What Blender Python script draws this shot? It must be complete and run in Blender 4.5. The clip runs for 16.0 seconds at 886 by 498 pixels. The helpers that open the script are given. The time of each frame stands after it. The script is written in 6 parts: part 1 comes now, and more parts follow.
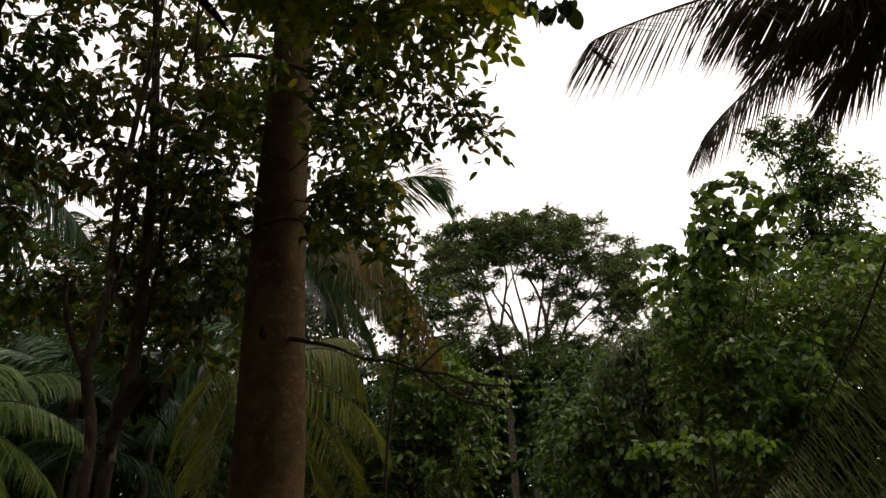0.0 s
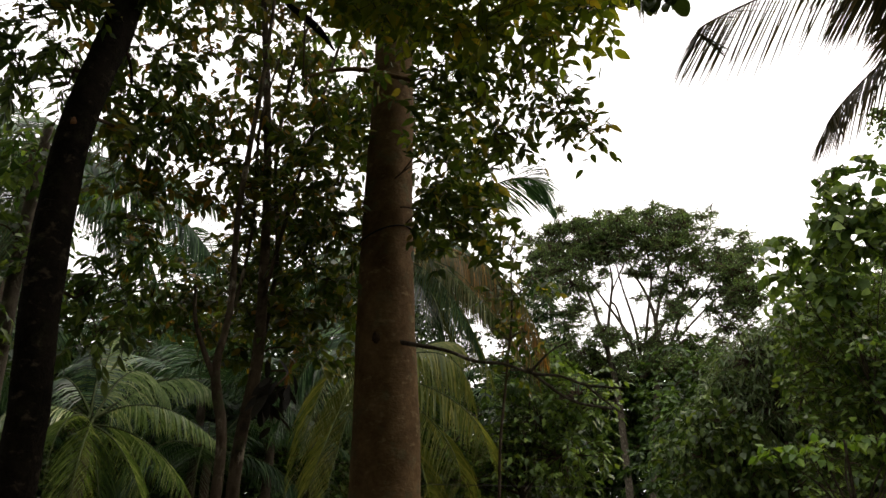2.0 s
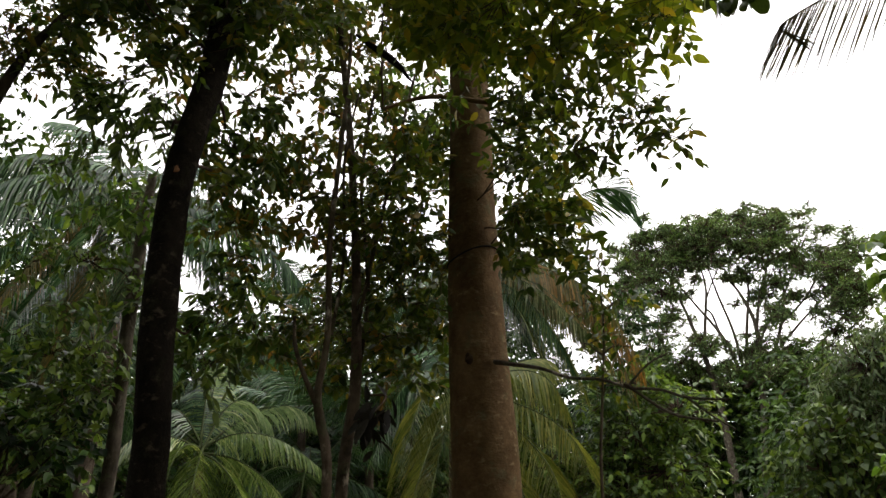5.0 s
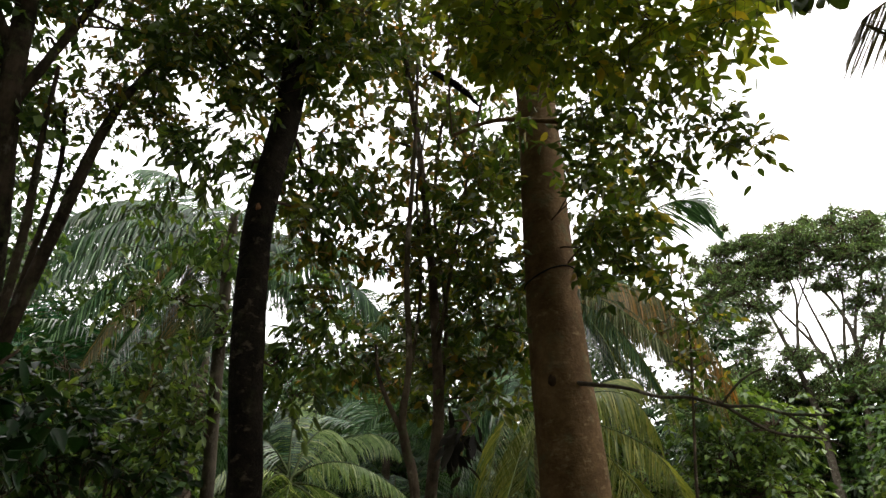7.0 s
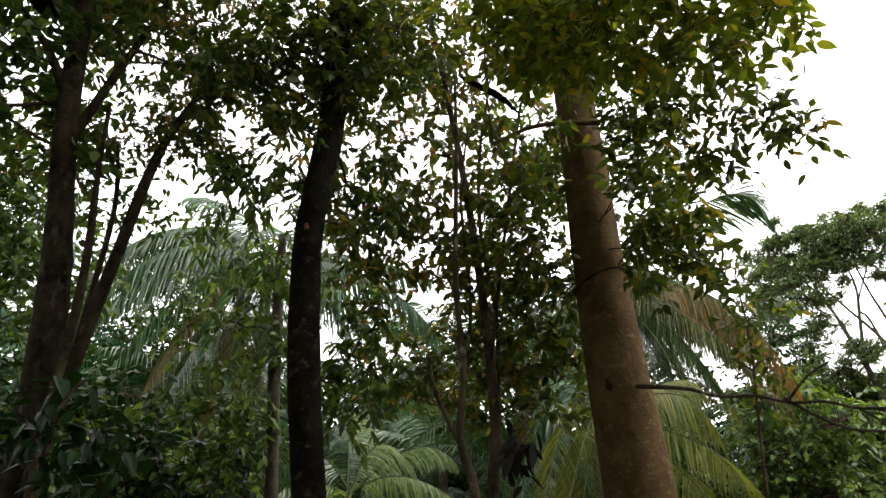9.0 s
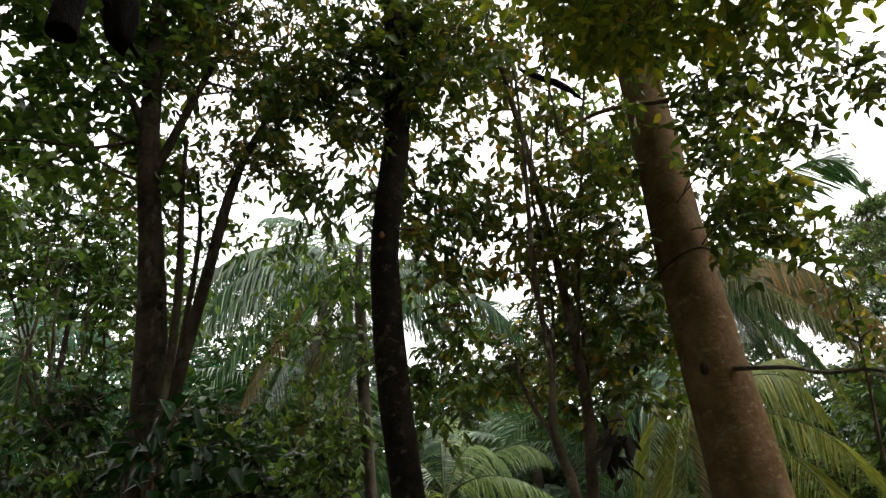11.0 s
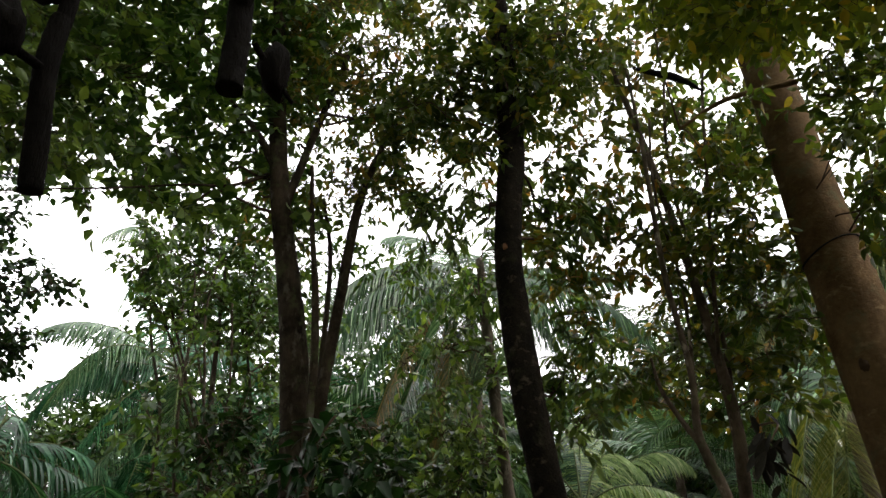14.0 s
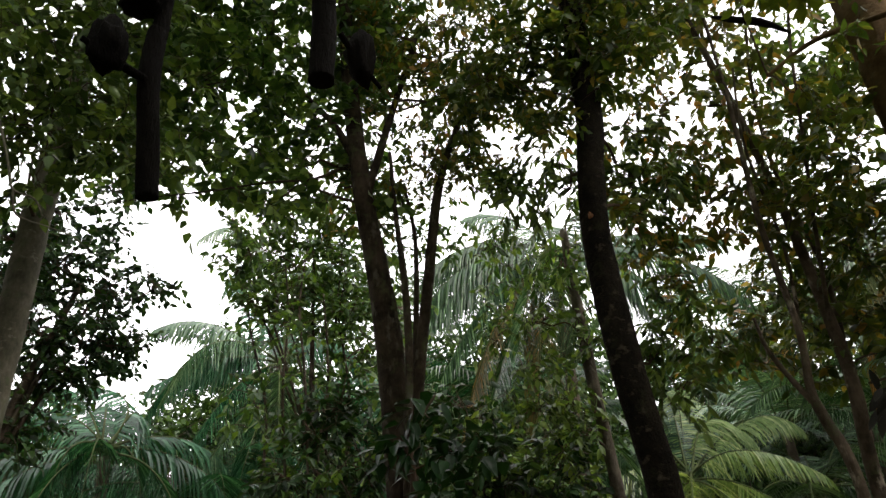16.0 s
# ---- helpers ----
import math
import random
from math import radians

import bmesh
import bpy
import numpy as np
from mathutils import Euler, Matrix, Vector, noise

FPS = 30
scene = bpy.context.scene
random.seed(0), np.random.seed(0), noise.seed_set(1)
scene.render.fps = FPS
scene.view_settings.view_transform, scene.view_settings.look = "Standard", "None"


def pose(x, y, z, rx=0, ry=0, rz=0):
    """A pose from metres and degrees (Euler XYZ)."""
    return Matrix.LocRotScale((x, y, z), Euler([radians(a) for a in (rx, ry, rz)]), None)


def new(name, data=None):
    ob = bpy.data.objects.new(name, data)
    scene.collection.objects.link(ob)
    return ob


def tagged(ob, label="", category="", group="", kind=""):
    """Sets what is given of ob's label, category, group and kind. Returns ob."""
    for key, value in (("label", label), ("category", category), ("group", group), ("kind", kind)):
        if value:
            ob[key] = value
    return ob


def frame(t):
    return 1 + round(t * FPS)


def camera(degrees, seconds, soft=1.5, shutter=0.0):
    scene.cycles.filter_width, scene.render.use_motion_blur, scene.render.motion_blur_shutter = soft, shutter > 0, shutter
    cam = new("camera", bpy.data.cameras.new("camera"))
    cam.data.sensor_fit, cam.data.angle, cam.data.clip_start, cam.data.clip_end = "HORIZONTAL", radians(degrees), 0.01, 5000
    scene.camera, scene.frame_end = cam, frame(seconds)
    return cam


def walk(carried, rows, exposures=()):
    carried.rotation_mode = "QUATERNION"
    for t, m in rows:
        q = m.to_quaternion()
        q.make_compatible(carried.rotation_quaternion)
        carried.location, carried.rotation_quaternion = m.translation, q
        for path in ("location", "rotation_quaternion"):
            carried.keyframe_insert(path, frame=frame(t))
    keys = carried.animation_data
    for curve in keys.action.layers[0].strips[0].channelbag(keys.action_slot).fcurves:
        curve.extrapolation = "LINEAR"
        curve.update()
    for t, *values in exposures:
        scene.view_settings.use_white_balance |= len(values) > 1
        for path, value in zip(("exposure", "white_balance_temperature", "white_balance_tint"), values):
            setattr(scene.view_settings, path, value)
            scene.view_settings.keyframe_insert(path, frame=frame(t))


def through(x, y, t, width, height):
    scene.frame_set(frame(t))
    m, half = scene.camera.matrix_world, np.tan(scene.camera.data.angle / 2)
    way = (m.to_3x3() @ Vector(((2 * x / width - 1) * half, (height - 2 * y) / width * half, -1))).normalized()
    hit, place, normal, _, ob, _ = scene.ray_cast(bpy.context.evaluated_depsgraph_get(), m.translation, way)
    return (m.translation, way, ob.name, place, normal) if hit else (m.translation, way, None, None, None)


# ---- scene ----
cam = camera(65.6, 16.0, soft=1.5)
ROWS = [
    (0.0, -0.000, -0.000, 1.500, 111.10, -0.02, 0.10),
    (0.5, -0.010, 0.011, 1.499, 111.00, -0.08, 1.89),
    (1.0, -0.019, 0.008, 1.496, 110.89, -0.53, 3.90),
    (1.5, -0.031, 0.007, 1.497, 110.60, -0.83, 6.19),
    (2.0, -0.042, -0.003, 1.495, 111.26, -1.16, 8.68),
    (2.5, -0.053, -0.013, 1.490, 111.29, -0.92, 10.30),
    (3.0, -0.058, -0.023, 1.492, 112.36, -0.73, 11.61),
    (3.5, -0.060, -0.029, 1.491, 113.19, -0.19, 11.72),
    (4.0, -0.060, -0.036, 1.491, 112.58, -0.52, 12.78),
    (4.5, -0.056, -0.060, 1.489, 112.51, -0.56, 14.49),
    (7.0, -0.082, -0.089, 1.480, 114.68, -0.11, 23.12),
    (7.5, -0.089, -0.094, 1.482, 115.73, -0.53, 23.87),
    (8.0, -0.092, -0.103, 1.477, 116.87, -0.75, 25.16),
    (8.5, -0.103, -0.103, 1.476, 116.82, 0.61, 26.71),
    (9.0, -0.110, -0.108, 1.473, 115.61, 1.30, 27.79),
    (11.5, -0.138, -0.115, 1.481, 116.53, 3.32, 37.01),
    (12.0, -0.142, -0.123, 1.485, 117.48, 3.07, 38.07),
    (12.5, -0.149, -0.140, 1.481, 117.87, 3.88, 40.19),
    (13.0, -0.155, -0.151, 1.482, 117.94, 3.52, 42.32),
    (13.5, -0.157, -0.175, 1.479, 117.36, 2.96, 44.46),
    (14.0, -0.161, -0.190, 1.471, 117.33, 2.84, 46.01),
    (14.5, -0.170, -0.205, 1.460, 116.55, 3.14, 48.64),
    (15.0, -0.179, -0.212, 1.459, 116.30, 3.17, 50.96),
    (15.5, -0.187, -0.215, 1.456, 116.04, 3.50, 52.81),
    (16.0, -0.193, -0.226, 1.462, 116.06, 4.07, 54.05),
]
EXPOSURES = [(0.0, -0.34, 7500, 18), (0.6, -0.06, 7450, 18), (2.5, 0.28, 7200, 16), (4.5, 0.62, 7000, 15), (9.0, 1.2, 6900, 13), (16.0, 1.22, 6850, 13)]
walk(cam, [(t, pose(x, y, z, rx, ry, rz)) for t, x, y, z, rx, ry, rz in ROWS], EXPOSURES)

# ---- sky and sun: a bright overcast evening ----
SUN_EL, SUN_AZ = radians(38), radians(70)
world = bpy.data.worlds.new("overcast_sky")
scene.world = world
world.use_nodes = True
wt = world.node_tree
wt.nodes.clear()
sky = wt.nodes.new("ShaderNodeTexSky")
sky.sky_type, sky.sun_disc = "NISHITA", False
sky.sun_elevation, sky.sun_rotation = SUN_EL, SUN_AZ
sky.dust_density, sky.air_density = 6.0, 1.2
soft_sky = wt.nodes.new("ShaderNodeHueSaturation")
soft_sky.inputs["Saturation"].default_value = 0.25
cloud = wt.nodes.new("ShaderNodeMix")
cloud.data_type = "RGBA"
cloud.inputs[0].default_value = 0.75
cloud.inputs[7].default_value = (9.5, 9.75, 10.2, 1)
backg = wt.nodes.new("ShaderNodeBackground")
backg.inputs["Strength"].default_value = 0.2
wout = wt.nodes.new("ShaderNodeOutputWorld")
wt.links.new(sky.outputs[0], soft_sky.inputs["Color"])
wt.links.new(soft_sky.outputs[0], cloud.inputs[6])
wt.links.new(cloud.outputs[2], backg.inputs["Color"])
wt.links.new(backg.outputs[0], wout.inputs[0])
sun = new("sun", bpy.data.lights.new("sun", "SUN"))
sun.data.energy, sun.data.angle, sun.data.color = 0.5, radians(25), (1.0, 0.95, 0.88)
sun.matrix_world = pose(0, 0, 30, 90 - math.degrees(SUN_EL), 0, 180 - math.degrees(SUN_AZ))


# ---- materials ----
def material(name):
    m = bpy.data.materials.new(name)
    m.use_nodes = True
    nt = m.node_tree
    nt.nodes.clear()
    return m, nt, nt.nodes.new("ShaderNodeOutputMaterial")


def ramp(nt, stops):
    r = nt.nodes.new("ShaderNodeValToRGB")
    while len(r.color_ramp.elements) < len(stops):
        r.color_ramp.elements.new(0.5)
    for el, (at, col) in zip(r.color_ramp.elements, stops):
        el.position, el.color = at, (*col, 1)
    return r


def noise_tex(nt, scale, detail=5.0, rough=0.6, stretch=(1, 1, 1)):
    co = nt.nodes.new("ShaderNodeTexCoord")
    mp = nt.nodes.new("ShaderNodeMapping")
    mp.inputs["Scale"].default_value = stretch
    no = nt.nodes.new("ShaderNodeTexNoise")
    no.inputs["Scale"].default_value, no.inputs["Detail"].default_value, no.inputs["Roughness"].default_value = scale, detail, rough
    nt.links.new(co.outputs["Object"], mp.inputs[0])
    nt.links.new(mp.outputs[0], no.inputs["Vector"])
    return no


def leaf_material(name, stops, gloss=0.4, through=0.45, shine=0.24, single=False, spots=None):
    """Leaf skin: each leaf its own shade, blotched, letting some light through."""
    m, nt, out = material(name)
    if single:
        rnd = nt.nodes.new("ShaderNodeObjectInfo").outputs["Random"]
    else:
        rnd = nt.nodes.new("ShaderNodeNewGeometry").outputs["Random Per Island"]
    col = ramp(nt, stops)
    nt.links.new(rnd, col.inputs[0])
    no = noise_tex(nt, 9.0, 3.0)
    mul = nt.nodes.new("ShaderNodeMix")
    mul.data_type, mul.blend_type = "RGBA", "MULTIPLY"
    mul.inputs[0].default_value = 0.75
    vary = ramp(nt, [(0.3, (0.4, 0.42, 0.36)), (0.7, (1.1, 1.06, 0.95))])
    nt.links.new(no.outputs[0], vary.inputs[0])
    nt.links.new(col.outputs[0], mul.inputs[6])
    nt.links.new(vary.outputs[0], mul.inputs[7])
    base = mul.outputs[2]
    if spots:
        sp = noise_tex(nt, 30.0, 2.0)
        sr = ramp(nt, [(0.62, (0, 0, 0)), (0.7, (1, 1, 1))])
        mx = nt.nodes.new("ShaderNodeMix")
        mx.data_type = "RGBA"
        mx.inputs[7].default_value = (*spots, 1)
        nt.links.new(sp.outputs[0], sr.inputs[0])
        nt.links.new(sr.outputs[0], mx.inputs[0])
        nt.links.new(base, mx.inputs[6])
        base = mx.outputs[2]
    pb = nt.nodes.new("ShaderNodeBsdfPrincipled")
    pb.inputs["Roughness"].default_value = gloss
    pb.inputs["Specular IOR Level"].default_value = shine
    tr = nt.nodes.new("ShaderNodeBsdfTranslucent")
    mixs = nt.nodes.new("ShaderNodeMixShader")
    mixs.inputs[0].default_value = through
    nt.links.new(base, pb.inputs["Base Color"])
    lit = nt.nodes.new("ShaderNodeMix")
    lit.data_type, lit.blend_type = "RGBA", "MULTIPLY"
    lit.inputs[0].default_value = 1.0
    lit.inputs[7].default_value = (1.9, 1.8, 0.8, 1)
    nt.links.new(base, lit.inputs[6])
    nt.links.new(lit.outputs[2], tr.inputs["Color"])
    nt.links.new(pb.outputs[0], mixs.inputs[1])
    nt.links.new(tr.outputs[0], mixs.inputs[2])
    nt.links.new(mixs.outputs[0], out.inputs[0])
    return m


def bark_material(name, dark, light, patch, patch_at=0.58, fine=28.0, stretch=(1, 1, 0.35), rough=0.85, bump=0.5, ring=0.0, moss=None, fleck=(1, 1, 1.7)):
    """Bark: two-scale mottling, pale patches, faint ring scars, fine relief."""
    m, nt, out = material(name)
    big = noise_tex(nt, 4.5, 7.0, 0.7, (1, 1, 0.75))
    small = noise_tex(nt, fine, 6.0, 0.7, stretch)
    spots = noise_tex(nt, 9.0, 5.0, 0.65, fleck)
    c1 = ramp(nt, [(0.36, dark), (0.64, light)])
    nt.links.new(big.outputs[0], c1.inputs[0])
    c2 = ramp(nt, [(0.25, (0.55, 0.52, 0.5)), (0.75, (1.3, 1.3, 1.3))])
    nt.links.new(small.outputs[0], c2.inputs[0])
    mul = nt.nodes.new("ShaderNodeMix")
    mul.data_type, mul.blend_type = "RGBA", "MULTIPLY"
    mul.inputs[0].default_value = 0.75
    nt.links.new(c1.outputs[0], mul.inputs[6])
    nt.links.new(c2.outputs[0], mul.inputs[7])
    pr = ramp(nt, [(patch_at, (0, 0, 0)), (patch_at + 0.1, (0.75, 0.75, 0.75))])
    nt.links.new(spots.outputs[0], pr.inputs[0])
    mx = nt.nodes.new("ShaderNodeMix")
    mx.data_type = "RGBA"
    mx.inputs[7].default_value = (*patch, 1)
    nt.links.new(pr.outputs[0], mx.inputs[0])
    nt.links.new(mul.outputs[2], mx.inputs[6])
    base = mx.outputs[2]
    height = small.outputs[0]
    if moss:
        mo = noise_tex(nt, 6.0, 6.0, 0.7)
        mr = ramp(nt, [(0.55, (0, 0, 0)), (0.68, (0.8, 0.8, 0.8))])
        m3 = nt.nodes.new("ShaderNodeMix")
        m3.data_type = "RGBA"
        m3.inputs[7].default_value = (*moss, 1)
        nt.links.new(mo.outputs[0], mr.inputs[0])
        nt.links.new(mr.outputs[0], m3.inputs[0])
        nt.links.new(base, m3.inputs[6])
        base = m3.outputs[2]
    if ring:
        wv_co = nt.nodes.new("ShaderNodeTexCoord")
        wv = nt.nodes.new("ShaderNodeTexWave")
        wv.wave_type, wv.bands_direction = "BANDS", "Z"
        wv.inputs["Scale"].default_value, wv.inputs["Distortion"].default_value = ring, 3.0
        wv.inputs["Detail"].default_value, wv.inputs["Detail Scale"].default_value = 3.0, 1.5
        nt.links.new(wv_co.outputs["Object"], wv.inputs["Vector"])
        rr = ramp(nt, [(0.0, (0.62, 0.6, 0.58)), (0.12, (1, 1, 1))])
        m2 = nt.nodes.new("ShaderNodeMix")
        m2.data_type, m2.blend_type = "RGBA", "MULTIPLY"
        m2.inputs[0].default_value = 0.7
        nt.links.new(wv.outputs["Fac"], rr.inputs[0])
        nt.links.new(base, m2.inputs[6])
        nt.links.new(rr.outputs[0], m2.inputs[7])
        base = m2.outputs[2]
    bp = nt.nodes.new("ShaderNodeBump")
    bp.inputs["Strength"].default_value, bp.inputs["Distance"].default_value = bump, 0.02
    nt.links.new(height, bp.inputs["Height"])
    pb = nt.nodes.new("ShaderNodeBsdfPrincipled")
    pb.inputs["Roughness"].default_value = rough
    pb.inputs["Specular IOR Level"].default_value = 0.04
    nt.links.new(base, pb.inputs["Base Color"])
    nt.links.new(bp.outputs[0], pb.inputs["Normal"])
    nt.links.new(pb.outputs[0], out.inputs[0])
    return m


LEAF_OLIVE = leaf_material("leaf_olive", [(0.0, (0.017, 0.037, 0.0088)), (0.55, (0.05, 0.084, 0.0175)), (0.92, (0.085, 0.104, 0.02)), (1.0, (0.22, 0.17, 0.036))], through=0.42)
LEAF_YELLOW = leaf_material("leaf_yellow_green", [(0.0, (0.045, 0.082, 0.0115)), (0.5, (0.12, 0.17, 0.022)), (0.93, (0.185, 0.21, 0.027)), (1.0, (0.4, 0.29, 0.04))], through=0.58)
LEAF_GREEN = leaf_material("leaf_green", [(0.0, (0.018, 0.046, 0.013)), (0.6, (0.056, 0.117, 0.03)), (1.0, (0.145, 0.225, 0.058))], through=0.43)
LEAF_TEAK = leaf_material("leaf_broad", [(0.0, (0.03, 0.067, 0.016)), (0.6, (0.087, 0.156, 0.034)), (1.0, (0.185, 0.285, 0.061))], through=0.27)
LEAF_FRESH = leaf_material("leaf_fresh", [(0.0, (0.016, 0.04, 0.011)), (0.6, (0.046, 0.096, 0.02)), (1.0, (0.105, 0.18, 0.036))], through=0.34)
LEAF_RED = leaf_material("leaf_browning", [(0.0, (0.028, 0.044, 0.0115)), (0.55, (0.068, 0.093, 0.0195)), (0.88, (0.11, 0.094, 0.024)), (1.0, (0.24, 0.13, 0.038))], through=0.5)
LEAF_DARK = leaf_material("leaf_dark_glossy", [(0.0, (0.0045, 0.0145, 0.004)), (0.7, (0.015, 0.043, 0.0105)), (1.0, (0.05, 0.107, 0.026))], gloss=0.42, through=0.2, shine=0.14)
LEAF_LIME = leaf_material("leaf_lime", [(0.0, (0.024, 0.052, 0.013)), (0.6, (0.072, 0.128, 0.032)), (1.0, (0.165, 0.245, 0.065))], through=0.3)
LEAF_FAR = leaf_material("leaf_far", [(0.0, (0.0095, 0.0245, 0.0065)), (0.6, (0.032, 0.069, 0.0175)), (1.0, (0.096, 0.172, 0.044))], through=0.2, shine=0.1)
LEAF_UMB = leaf_material("leaf_feathery", [(0.0, (0.05, 0.1, 0.038)), (0.6, (0.105, 0.19, 0.075)), (1.0, (0.18, 0.28, 0.12))], through=0.36)
LEAF_WILLOW = leaf_material("leaf_grey_green", [(0.0, (0.05, 0.095, 0.038)), (0.6, (0.098, 0.155, 0.066)), (1.0, (0.16, 0.22, 0.11))], gloss=0.33, through=0.3)
LEAF_BRIGHT = leaf_material("leaf_bright", [(0.0, (0.09, 0.19, 0.036)), (1.0, (0.2, 0.33, 0.06))], through=0.4)
LEAF_SINGLE = leaf_material("leaf_single", [(0.0, (0.036, 0.06, 0.014)), (0.6, (0.068, 0.09, 0.018)), (1.0, (0.14, 0.12, 0.026))], single=True, through=0.38)
LEAF_HEART = leaf_material("leaf_heart", [(0.0, (0.02, 0.036, 0.01)), (1.0, (0.045, 0.068, 0.018))], single=True, gloss=0.35, through=0.25, shine=0.1)
LEAF_VINE = leaf_material("leaf_vine", [(0.0, (0.005, 0.021, 0.006)), (1.0, (0.013, 0.044, 0.011))], single=True, gloss=0.36, through=0.2, shine=0.12)
PALM_GREEN = leaf_material("palm_green", [(0.0, (0.0085, 0.03, 0.0125)), (0.65, (0.027, 0.074, 0.031)), (1.0, (0.13, 0.235, 0.12))], gloss=0.28, through=0.18, shine=0.28)
PALM_FRESH = leaf_material("palm_fresh", [(0.0, (0.096, 0.168, 0.061)), (0.7, (0.187, 0.283, 0.107)), (1.0, (0.38, 0.45, 0.235))], gloss=0.27, through=0.24, shine=0.45)
PALM_SHEEN = leaf_material("palm_sheen", [(0.0, (0.026, 0.074, 0.037)), (0.7, (0.06, 0.13, 0.066)), (1.0, (0.17, 0.27, 0.16))], gloss=0.25, through=0.16, shine=0.55)
PALM_GREY = leaf_material("palm_grey_green", [(0.0, (0.028, 0.044, 0.018)), (0.7, (0.075, 0.098, 0.042)), (1.0, (0.2, 0.22, 0.12))], gloss=0.27, through=0.2, shine=0.5)
PALM_DEEP = leaf_material("palm_deep_green", [(0.0, (0.008, 0.042, 0.019)), (0.7, (0.024, 0.098, 0.047)), (1.0, (0.075, 0.21, 0.115))], gloss=0.26, through=0.18, shine=0.28)
PALM_OLD = leaf_material("palm_old", [(0.0, (0.05, 0.065, 0.026)), (0.5, (0.1, 0.1, 0.04)), (0.8, (0.16, 0.11, 0.045)), (1.0, (0.3, 0.17, 0.06))], gloss=0.4, through=0.25)
PALM_YELLOW = leaf_material("palm_yellowing", [(0.0, (0.066, 0.1, 0.028)), (0.6, (0.135, 0.165, 0.047)), (1.0, (0.23, 0.23, 0.08))], gloss=0.36, through=0.28)
PALM_DEAD = leaf_material("palm_dead", [(0.0, (0.09, 0.052, 0.018)), (0.6, (0.2, 0.105, 0.03)), (1.0, (0.36, 0.17, 0.05))], gloss=0.7, through=0.28)
PALM_NEAR = leaf_material("palm_near", [(0.0, (0.03, 0.032, 0.014)), (0.7, (0.06, 0.055, 0.024)), (1.0, (0.11, 0.08, 0.035))], gloss=0.4, through=0.2)
BARK_RED = bark_material("bark_reddish", (0.055, 0.034, 0.0155), (0.108, 0.0715, 0.0345), (0.15, 0.114, 0.062), 0.58, 24.0, (1, 1, 1.2), 0.85, 0.6, moss=(0.064, 0.06, 0.031))
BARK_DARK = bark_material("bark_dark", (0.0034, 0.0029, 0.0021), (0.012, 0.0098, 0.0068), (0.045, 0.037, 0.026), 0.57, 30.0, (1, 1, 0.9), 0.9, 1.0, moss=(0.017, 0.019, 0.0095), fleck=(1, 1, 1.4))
BARK_BROWN = bark_material("bark_brown", (0.011, 0.0085, 0.006), (0.048, 0.037, 0.026), (0.08, 0.074, 0.055), 0.56, 30.0, (1, 1, 0.3), 0.9, 0.9, moss=(0.045, 0.055, 0.024), fleck=(1, 1, 0.5))
BARK_PALE = bark_material("bark_pale", (0.06, 0.058, 0.04), (0.125, 0.117, 0.087), (0.2, 0.19, 0.15), 0.6, 30.0, (1, 1, 0.5), 0.85, 0.5, moss=(0.075, 0.092, 0.045))
BARK_PALM = bark_material("bark_palm", (0.035, 0.029, 0.021), (0.09, 0.074, 0.055), (0.16, 0.15, 0.12), 0.64, 30.0, (1, 1, 1.5), 0.9, 0.7, ring=5.0)
BARK_GREY = bark_material("bark_grey", (0.03, 0.026, 0.019), (0.085, 0.074, 0.056), (0.17, 0.155, 0.12), 0.56, 30.0, (1, 1, 0.4), 0.9, 0.8, moss=(0.05, 0.062, 0.03), fleck=(1, 1, 0.6))
KNOT = bark_material("bark_knot", (0.016, 0.01, 0.006), (0.035, 0.023, 0.013), (0.05, 0.034, 0.02), 0.6, 50.0)
TWIG = bark_material("twig_bark", (0.035, 0.025, 0.018), (0.08, 0.055, 0.04), (0.13, 0.11, 0.08), 0.66, 40.0)
TWIG_RED = bark_material("twig_reddish", (0.022, 0.017, 0.0115), (0.09, 0.07, 0.049), (0.25, 0.215, 0.165), 0.58, 40.0, moss=(0.05, 0.06, 0.028), fleck=(1, 1, 0.5))
WOOD_CUT = bark_material("raw_wood", (0.07, 0.032, 0.016), (0.16, 0.08, 0.04), (0.24, 0.14, 0.08), 0.62, 40.0)
# near-black wood for the cut limbs, growths and broken branch
WOOD_DARK = bark_material("dark_wood", (0.0022, 0.002, 0.0017), (0.007, 0.0062, 0.0052), (0.014, 0.012, 0.01), 0.66, 26.0, (1, 1, 0.3), 0.9, 1.0)
RIB = bark_material("palm_rib", (0.028, 0.042, 0.016), (0.065, 0.08, 0.034), (0.12, 0.11, 0.06), 0.64, 20.0)
RIB_DEAD = bark_material("palm_rib_dead", (0.13, 0.08, 0.04), (0.24, 0.16, 0.09), (0.3, 0.22, 0.14), 0.64, 20.0)
RIB_DARK = bark_material("palm_rib_dark", (0.03, 0.022, 0.014), (0.07, 0.05, 0.03), (0.1, 0.07, 0.04), 0.64, 20.0)
SOIL = bark_material("leaf_litter_soil", (0.035, 0.026, 0.016), (0.09, 0.065, 0.035), (0.06, 0.08, 0.03), 0.55, 14.0, (1, 1, 1), 0.95, 1.0)
WIRE = bark_material("black_wire", (0.012, 0.012, 0.012), (0.025, 0.025, 0.025), (0.03, 0.03, 0.03), 0.7, 60.0)

# ---- geometry helpers ----
RNG = np.random.default_rng(7)
STAND = np.array((0.0, 0.0, 1.5))


def spot(bearing, rise, away):
    """The place at a bearing (degrees, right of straight ahead), an angle of rise and a level distance from the standing point."""
    b = radians(bearing)
    return STAND + away * np.array((math.sin(b), math.cos(b), math.tan(radians(rise))))


